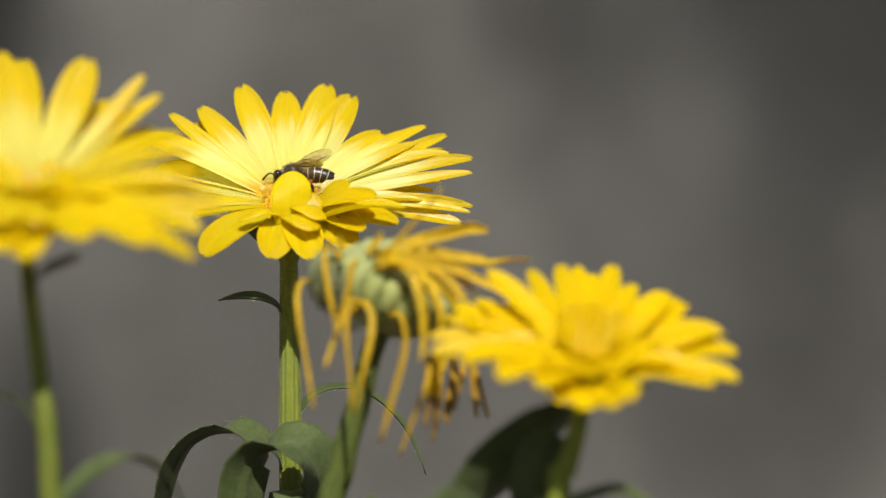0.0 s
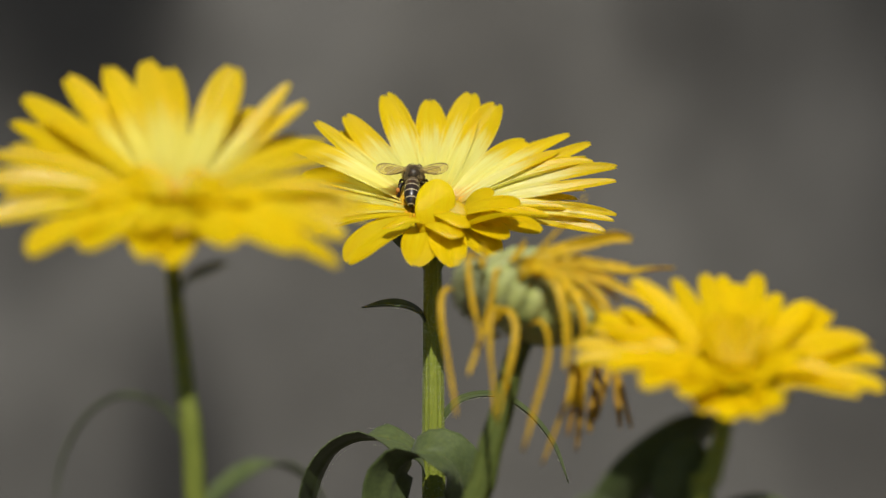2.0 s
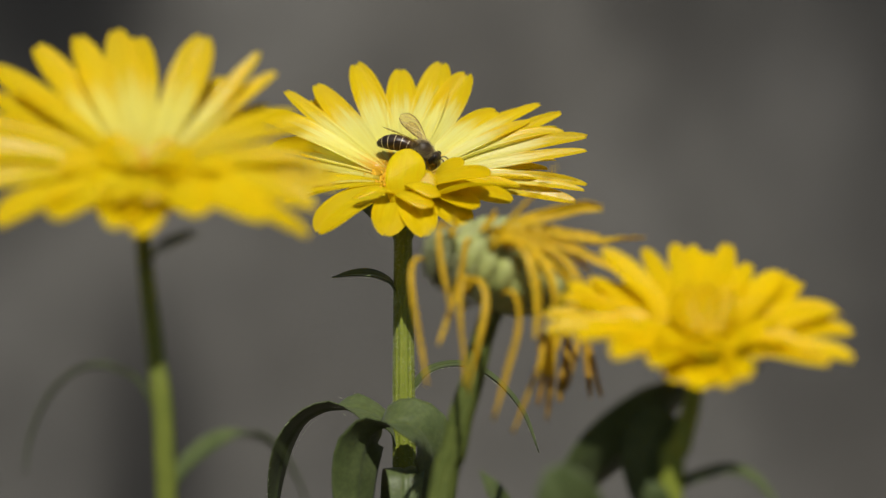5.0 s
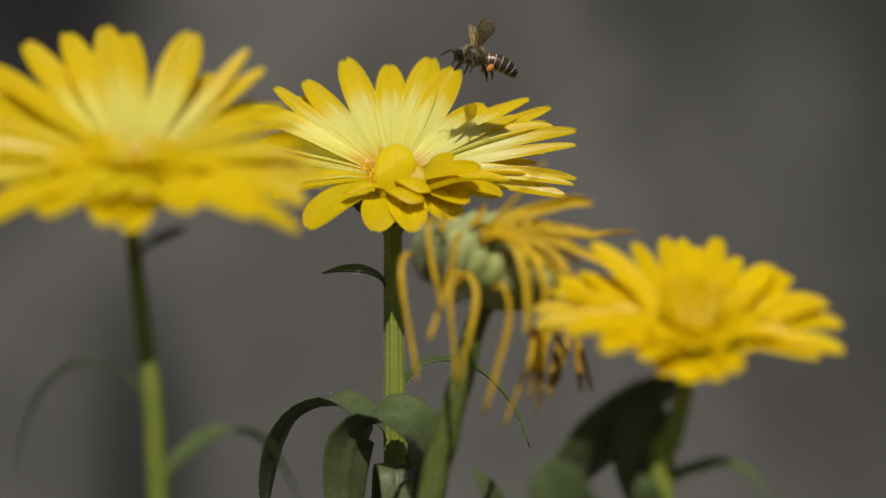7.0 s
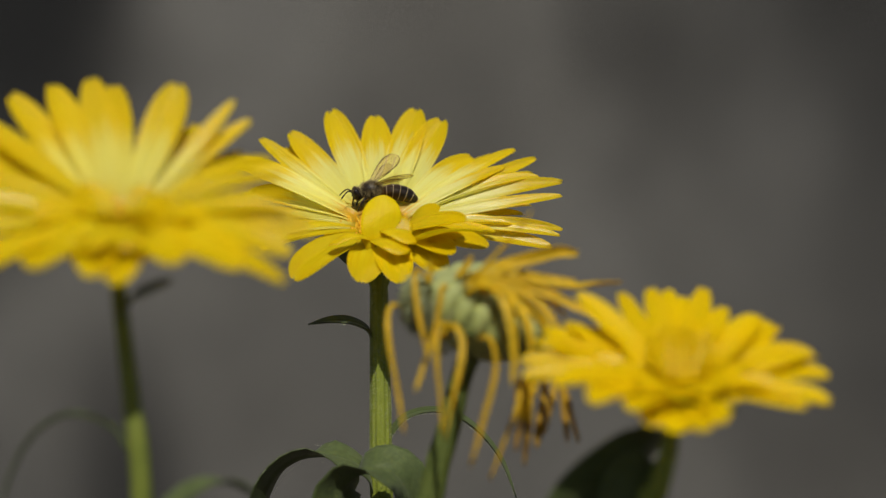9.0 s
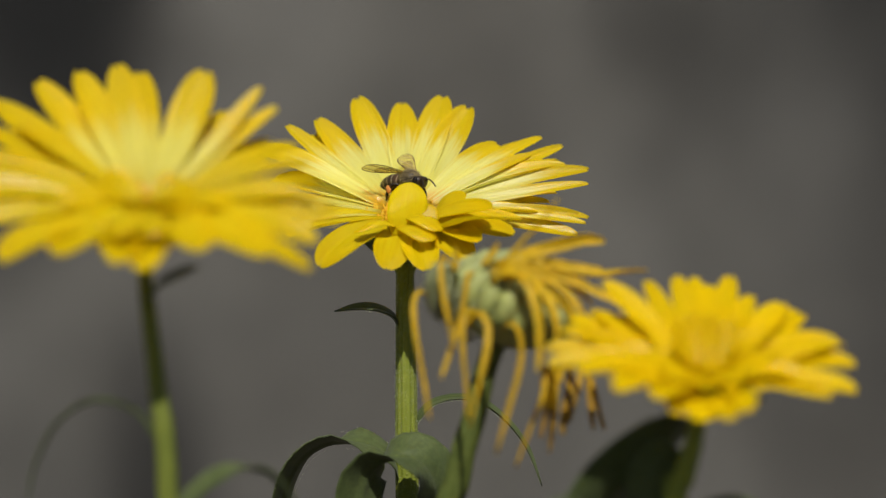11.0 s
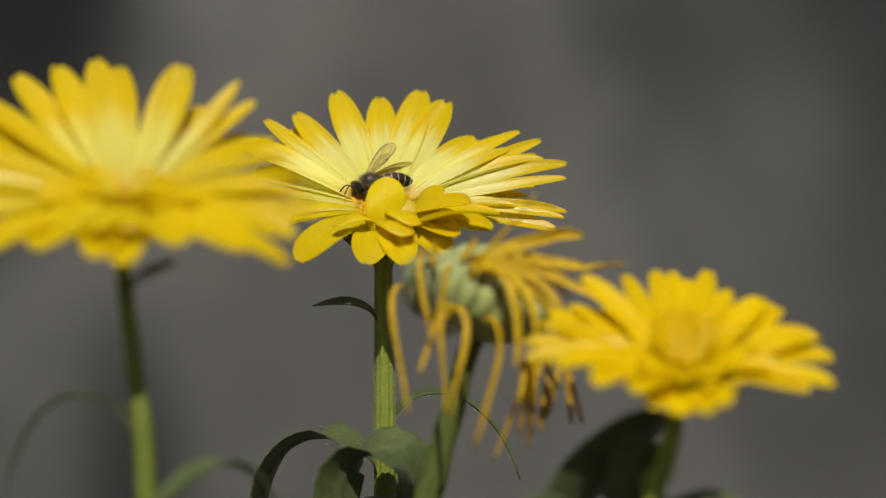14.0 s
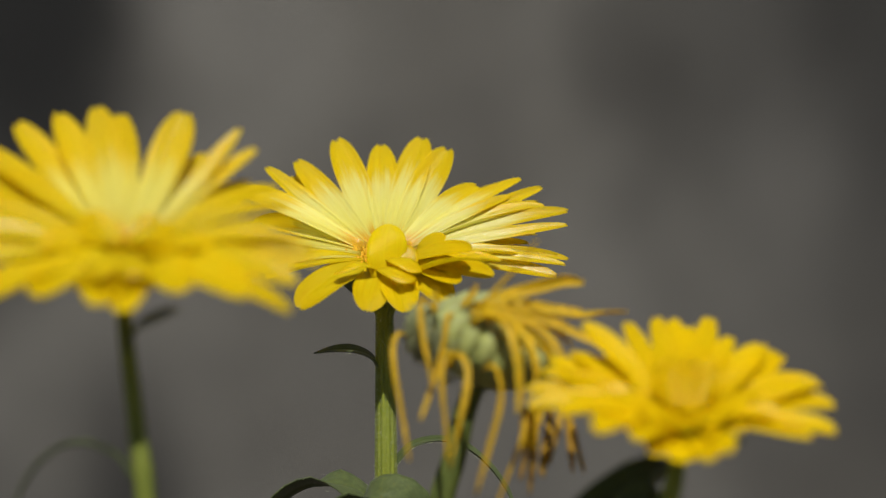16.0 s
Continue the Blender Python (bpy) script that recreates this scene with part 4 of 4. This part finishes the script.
ARCHING = [
    (2.2, [(4.1, -56.0, -4.3), (7.1, -58.0, -2.8), (9.9, -60.0, -4.7), (11.4, -62.0, -9.4), (11.8, -64.0, -14.6), (11.4, -66.0, -18.0)]),
    (2.0, [(4.6, -56.0, -3.4), (8.4, -58.5, -3.0), (12.1, -61.0, -6.1), (13.7, -63.5, -10.3), (13.8, -66.0, -14.5)]),
    (1.7, [(3.8, -55.0, -2.9), (7.5, -56.8, -1.8), (12.4, -58.5, -3.3), (16.7, -60.2, -6.8), (19.3, -62.0, -11.1)]),
    (1.8, [(5.4, -54.0, -3.4), (10.7, -56.0, -3.9), (15.0, -58.0, -6.1), (16.8, -60.0, -9.4)]),
    (1.6, [(4.3, -53.0, -2.3), (9.8, -54.0, -2.0), (14.7, -55.0, -3.3), (19.1, -56.0, -4.2)]),
    (1.7, [(6.2, -56.0, -3.7), (11.5, -58.7, -5.1), (15.8, -61.3, -8.7), (17.9, -64.0, -12.8)]),
    (1.4, [(3.6, -52.0, -1.5), (7.2, -53.0, -1.1), (11.6, -54.0, -1.8), (16.5, -55.0, -4.7), (20.0, -56.0, -7.7)]),
    (1.5, [(7.2, -52.0, -2.5), (12.5, -53.3, -2.9), (17.8, -54.7, -5.3), (23.1, -56.0, -7.4)]),
    (1.3, [(6.7, -51.0, -1.6), (11.7, -51.7, -0.9), (17.0, -52.3, -1.7), (21.6, -53.0, -2.2)]),
]
GOLDEN_ENDS = [
    (1.5, [(14.4, -54.0, -17.2), (13.7, -54.3, -19.6), (13.1, -54.7, -22.0), (12.8, -55.0, -24.5)]),
    (1.4, [(15.7, -54.0, -17.4), (15.2, -54.5, -19.0), (14.9, -55.0, -20.4)]),
    (1.3, [(14.8, -54.0, -18.5), (14.2, -54.5, -22.0), (14.1, -55.0, -24.5)]),
]
BROWN_STRANDS = [
    (1.6, [(13.7, -52.0, -17.7), (13.2, -52.7, -21.2), (12.9, -53.3, -24.8), (12.1, -54.0, -29.0)]),
    (1.6, [(14.9, -52.0, -17.9), (14.1, -52.7, -22.1), (13.6, -53.3, -26.6), (13.2, -54.0, -31.3)]),
    (1.8, [(16.7, -50.0, -17.9), (16.6, -50.7, -21.3), (16.1, -51.3, -24.9), (15.6, -52.0, -28.6)]),
    (1.4, [(18.3, -50.0, -18.3), (17.9, -50.7, -20.6), (17.2, -51.3, -23.1), (16.3, -52.0, -26.6)]),
    (1.4, [(19.4, -49.0, -18.3), (19.9, -49.3, -22.3), (20.3, -49.7, -25.1), (20.5, -50.0, -28.0)]),
    (1.2, [(20.1, -49.0, -19.6), (20.9, -49.3, -23.2), (21.4, -49.7, -25.8), (22.0, -50.0, -28.0)]),
    (1.3, [(12.6, -52.0, -17.7), (12.5, -52.5, -20.8), (12.8, -53.0, -23.9)]),
]
for rows, mat in ((HANGING + GOLDEN_ENDS, OLD_PETAL), (SPREADING + ARCHING, DRY_PETAL), (BROWN_STRANDS, BROWN_PETAL)):
    for k, (w, pts) in enumerate(rows):
        path = curve_through([mm(*p) for p in pts], 18)
        half = w / (3200 if mat is OLD_PETAL else 2600)
        bm = blade(path, Vector((0.1, -0.8, 0.6)), lambda t: half * (0.65 + 0.35 * math.sin(math.pi * t)) * (1 if t < 0.93 else 0.75), 0.75, 0.0004, 6, None,
                   twist=(-1) ** k * 0.9, wave=0.25, phase=k)
        part("petal", bm, mat, wilted_head, "dried brown petal" if mat is BROWN_PETAL else "thin shrivelled petal")


# ---- honey bee ----
def oval(bm, path, radius, sides=16):
    """A closed body along the path, with lengthwise UVs."""
    uv = bm.loops.layers.uv.new("UVMap")
    n = len(path) - 1
    rings = tube(bm, path, radius, sides)
    where = {v: i / n for i, r in enumerate(rings) for v in r}
    for f in bm.faces:
        for lp in f.loops:
            lp[uv].uv = (where[lp.vert], 0.5)


def fur(parent, centre, radii, count, length, seed):
    rnd = random.Random(seed)
    bm = bmesh.new()
    for _ in range(count):
        d = Vector((rnd.gauss(0, 1), rnd.gauss(0, 1), rnd.gauss(0, 1))).normalized()
        if d.z > 0.35 and -0.3 < d.x < 0.75 and rnd.random() < 0.55:   # the back is worn thin
            continue
        p = centre + Vector((d.x * radii[0], d.y * radii[1], d.z * radii[2]))
        spike(bm, p, (d + Vector((-0.5, 0, 0))).normalized(), length * (0.6 + 0.6 * rnd.random()), 0.00003)
    return tagged(part("fur", bm, FUZZ, parent, "short tawny fur"), kind="stuff")


def b3(x, y, z):
    return Vector((x, y, z)) * 0.00092


def honey_bee():
    """A bee that looks along +x, its origin between thorax and abdomen."""
    bee = thing("honey_bee", (0, 0, 0), "honey bee with dark banded abdomen foraging on a calendula", "bee")
    bm = bmesh.new()
    oval(bm, curve_through([b3(0.2, 0, 0.2), b3(-2.2, 0, 0.25), b3(-4.7, 0, -0.35), b3(-7.0, 0, -1.6)], 30),
         lambda t: 0.0003 + 0.00112 * math.sin(math.pi * min(0.10 + 0.5 * t / 0.55, 0.5) if t < 0.45 else math.pi * (0.5 + 0.48 * ((t - 0.45) / 0.55) ** 1.3)) ** 0.8
         + 0.00005 * ((t * 6) % 1))
    part("abdomen", bm, BANDS, bee, "dark abdomen with thin cream bands")
    bm = bmesh.new()
    ball(bm, b3(2.0, 0, 0.55), (0.0020, 0.0018, 0.00175), None, 12, 16)
    thorax = part("thorax", bm, CHITIN, bee)
    fur(thorax, b3(2.0, 0, 0.55), (0.00194, 0.00174, 0.00168), 2200, 0.0006, 3)
    bm = bmesh.new()
    ball(bm, b3(4.8, 0, -0.15), (0.00098, 0.0015, 0.00130), Matrix.Rotation(radians(25), 3, "Y"), 12, 16)
    head = part("head", bm, CHITIN, bee)
    fur(head, b3(4.8, 0, -0.05), (0.00082, 0.0014, 0.00115), 350, 0.0004, 4)
    for s in (-1, 1):
        bm = bmesh.new()
        ball(bm, b3(4.9, 1.25 * s, -0.05), (0.00062, 0.0005, 0.00105), Matrix.Rotation(radians(20), 3, "Y"))
        part("eye", bm, EYES, head)
        bm = bmesh.new()
        tube(bm, curve_through([b3(5.6, 0.4 * s, 0.1), b3(6.6, 0.8 * s, 0.5), b3(7.4, 1.2 * s, -0.1), b3(8.0, 1.5 * s, -0.9)], 10), lambda t: 0.00012, 6)
        part("antenna", bm, CHITIN, head)
        for k, pts in enumerate(([(3.0, 1.0, -0.8), (3.6, 1.8, -0.9), (4.3, 2.0, -2.0), (4.7, 1.9, -3.0)],
                                 [(2.0, 1.1, -0.8), (2.2, 2.4, -0.6), (2.3, 2.9, -2.0), (2.6, 3.0, -3.2)],
                                 [(1.1, 1.0, -0.8), (-0.2, 2.3, -0.4), (-1.5, 2.7, -1.9), (-2.0, 2.8, -3.6)])):
            bm = bmesh.new()
            tube(bm, curve_through([b3(x, y * s, z) for x, y, z in pts], 14), lambda t: 0.00030 - 0.00018 * t + (0.00012 if k == 2 and 0.35 < t < 0.8 else 0), 8)
            lg = part("leg", bm, CHITIN, bee)
            if k == 2:
                bm = bmesh.new()
                ball(bm, b3(-1.1, 2.85 * s, -1.4), (0.00055, 0.00042, 0.0008), Matrix.Rotation(radians(-30), 3, "Y"))
                part("pollen_load", bm, POLLEN, lg, "orange ball of pollen")
    bm = bmesh.new()
    tube(bm, curve_through([b3(5.3, 0, -0.9), b3(5.6, 0, -1.8), b3(5.5, 0, -2.8)], 6), lambda t: 0.00022 * (1 - 0.6 * t), 6)
    part("tongue", bm, CHITIN, head)
    wings = []
    for s in (-1, 1):
        for name, root, length, width in (("forewing", (2.4, 1.1, 1.75), 9.0, 3.0), ("hindwing", (1.7, 1.1, 1.6), 6.2, 2.0)):
            # each wing lies along its own -x, and is turned about its root
            path = [b3(-length * 0.98 * i / 14, 0, 0.25 * math.sin(math.pi * i / 14)) for i in range(15)]
            half = width / 2000
            bm = blade(path, UP, lambda t: half * (0.16 + 0.84 * math.sin(min(t / 0.75, 1) * math.pi / 2) ** 1.3) * (1 if t < 0.7 else math.sqrt(max(1 - ((t - 0.7) / 0.305) ** 2, 0.01))), 0.02, 0.00003, 6)
            w = part(name, bm, WING, bee, "clear veined wing", origin=(0, 0, 0))
            w.location = b3(root[0], root[1] * s, root[2])
            wings.append((w, s, name, w.location.copy()))
    return bee, wings


bee, bee_wings = honey_bee()
# seconds, place (mm), heading, rise, lean (degrees)
BEE = [
    (0, -8.1, 4.0, 12.0, 180, 0, 0), (0.3, -8.8, 4.0, 12.1, 180, 0, 0), (0.5, -9.8, 4.7, 12.1, 181, -4, 0),
    (0.6, -10.3, 5.0, 12.1, 177, -5, 0), (0.9, -12.1, 3.0, 11.6, 159, -2, 0), (1, -12.6, 2.7, 11.6, 148, 2, 0),
    (1.2, -13.8, 2.0, 11.9, 133, 5, 0), (1.5, -14.7, 1.0, 11.9, 113, 6, 0), (1.8, -13.8, 2.0, 12.1, 79, 23, 0),
    (2, -14.3, 2.0, 12.2, 88, 28, 0), (2.1, -14.3, 2.0, 12.0, 87, 27, 0), (2.4, -14.0, 2.0, 12.0, 87, 23, 0),
    (2.5, -13.8, 2.3, 12.1, 85, 22, 0), (2.7, -13.2, 3.0, 12.6, 80, 19, 0), (3, -12.6, 4.0, 12.9, 70, 15, 0),
    (3.3, -12.6, 4.0, 13.2, 47, 15, 0), (3.5, -12.5, 3.3, 12.7, 30, 18, 0), (3.6, -12.7, 3.0, 12.9, 26, 14, 0),
    (3.9, -11.6, 3.0, 13.6, 23, -2, 0), (4, -11.3, 3.0, 13.2, 26, -1, 5), (4.2, -10.9, 3.0, 13.1, 18, 2, 14),
    (4.5, -11.5, 3.0, 12.8, -2, -1, 24), (4.8, -9.6, 3.0, 12.8, -9, -12, 24), (5, -9.2, 2.3, 12.8, -14, -20, 21),
    (5.1, -9.7, 2.0, 12.4, -17, -21, 20), (5.2, -10.1, 1.5, 12.1, -19, -17, 17), (5.5, -9.4, 0.0, 12.8, -30, -10, 10),
    (5.9, -6.3, -5.0, 16.9, -70, 5, 0), (6.3, 0.6, -8.0, 26.7, -120, 10, 0), (6.8, 6.5, -6.0, 29.7, -165, 12, 0),
    (7.1, 4.6, -4.0, 25.4, -178, 12, 0), (7.3, 1.2, -2.0, 20.4, -213, 6, 0), (7.4, -5.8, 0.0, 15.7, -209, 0, 0),
    (7.5, -6.4, 2.0, 13.6, -211, -2, 0), (7.6, -6.6, 3.0, 13.9, -255, 2, 0), (7.8, -6.2, 3.0, 14.3, -255, 3, 0),
    (8, -7.6, 3.0, 13.4, -217, 2, 0), (8.2, -8.1, 3.0, 13.1, -192, 0, 0), (8.4, -7.2, 3.0, 13.6, -181, 0, 0),
    (8.5, -7.2, 3.0, 13.5, -177, -1, -5), (8.6, -7.7, 3.0, 13.3, -179, -3, -10), (8.8, -8.8, 3.0, 13.1, -175, -1, -16),
    (9, -10.2, 3.0, 13.2, -172, 0, -16), (9.2, -10.8, 3.0, 13.4, -160, -6, -16), (9.4, -11.7, 3.0, 13.0, -142, -16, -16),
    (9.5, -12.2, 3.0, 13.2, -133, -18, -14), (9.7, -13.0, 3.0, 13.5, -126, -22, -10), (10.3, -12.2, 3.0, 13.1, -96, -14, 0),
    (11, -11.0, 3.0, 12.8, -50, 0, 0), (11.5, -10.3, 3.0, 12.9, -21, 12, 0), (11.8, -10.1, 3.0, 12.5, -17, 12, 0),
    (12, -10.1, 3.0, 12.3, -27, 12, 0), (12.2, -10.2, 3.0, 12.4, -24, 9, 0), (12.5, -9.3, 3.0, 13.0, 2, 12, 0),
    (12.8, -9.3, 3.0, 11.6, -17, -2, 12), (13, -9.3, 3.0, 11.9, -53, -11, 0), (13.2, -9.0, 3.0, 12.3, -87, -20, 0),
    (13.5, -10.4, 3.0, 11.9, -113, -20, 0), (13.8, -11.3, 3.0, 11.8, -133, -12, 0), (14, -11.3, 3.0, 11.7, -159, -9, -8),
    (14.3, -12.3, 3.0, 11.8, -181, -3, -12), (14.5, -12.8, 3.0, 11.4, -180, -7, -10), (14.8, -13.2, 3.0, 11.8, -177, -10, -10),
    (15, -13.3, 3.0, 11.4, -179, -11, -10), (15.1, -12.9, 3.0, 11.0, -178, -7, -5), (15.2, -12.1, 3.0, 13.5, -179, 1, 0),
    (15.3, -15.0, 3.0, 20.7, -178, 6, 0), (15.4, -21.4, 0.0, 22.4, -188, 7, 0), (15.5, -26.4, -2.0, 22.4, -200, 11, 0),
    (15.6, -30.6, 2.0, 22.8, -222, 12, 0), (15.7, -57.8, 18.0, 37.2, -235, 14, 0), (15.8, -66.7, 34.0, 49.8, -215, 16, 0),
    (15.9, -82.0, 48.0, 65.9, -205, 16, 0), (16, -105.2, 60.0, 86.4, -200, 14, 0),
]


def motions():
    walk(bee, [(t, pose(x / 1000, y / 1000, EYE + z / 1000) @ pose(0, 0, 0, 0, 0, turn) @ pose(0, 0, 0, lean, -rise, 0))
               for t, x, y, z, turn, rise, lean in BEE])
    # wings: seconds, spread, lift; half open at rest, beating in flight
    left = [(0.5, 48, 4), (1.0, 6, 14), (1.5, 40, 0), (2.0, 40, 18), (2.5, 46, 22), (3.0, 48, 22), (3.5, 32, 10), (4.0, 32, 22), (4.5, 52, 24), (5.0, 28, 14), (5.2, 38, 16)]
    left_later = [(8.0, 6, 6), (8.5, 48, 12), (9.0, 18, 18), (9.5, 40, 26), (12.0, 6, 28), (12.5, 8, 32), (13.0, 42, 44), (13.5, 56, 16), (14.0, 30, 14), (14.5, 30, 14), (15.0, 20, 16)]
    right = [(0.5, 20, 22), (1.0, 36, 22), (1.5, 38, 14), (2.0, 44, 18), (2.5, 38, 18), (3.0, 40, 10), (3.5, 24, 10), (4.0, 14, 8), (4.5, 8, 22), (5.0, 24, 16), (5.2, 28, 16)]
    right_later = [(8.0, 38, 18), (8.5, 16, 22), (9.0, 38, 30), (9.5, 48, 14), (12.0, 60, 6), (12.5, 44, 18), (13.0, 50, 20), (13.5, 32, 32), (14.0, 10, 36), (14.5, 18, 32), (15.0, 36, 32)]

    def beats(a, b):
        n = round((b - a) * 30)
        return [(a + (i + 1) / 30, 84, 36 if i % 2 else -14) for i in range(n)]
    for w, s, name, place in bee_wings:
        early, late = (left, left_later) if s > 0 else (right, right_later)
        rows = [(0, *early[0][1:])] + early + beats(5.6, 7.4) + [(7.6, 40, 16)] + late + beats(15.05, 15.95)
        k = 1.12 if name == "hindwing" else 1.0
        walk(w, [(t, Matrix.Translation(place) @ pose(0, 0, 0, 0, 0, -s * spread * k) @ pose(0, 0, 0, s * 28, lift, 0))
                 for t, spread, lift in rows])


motions()
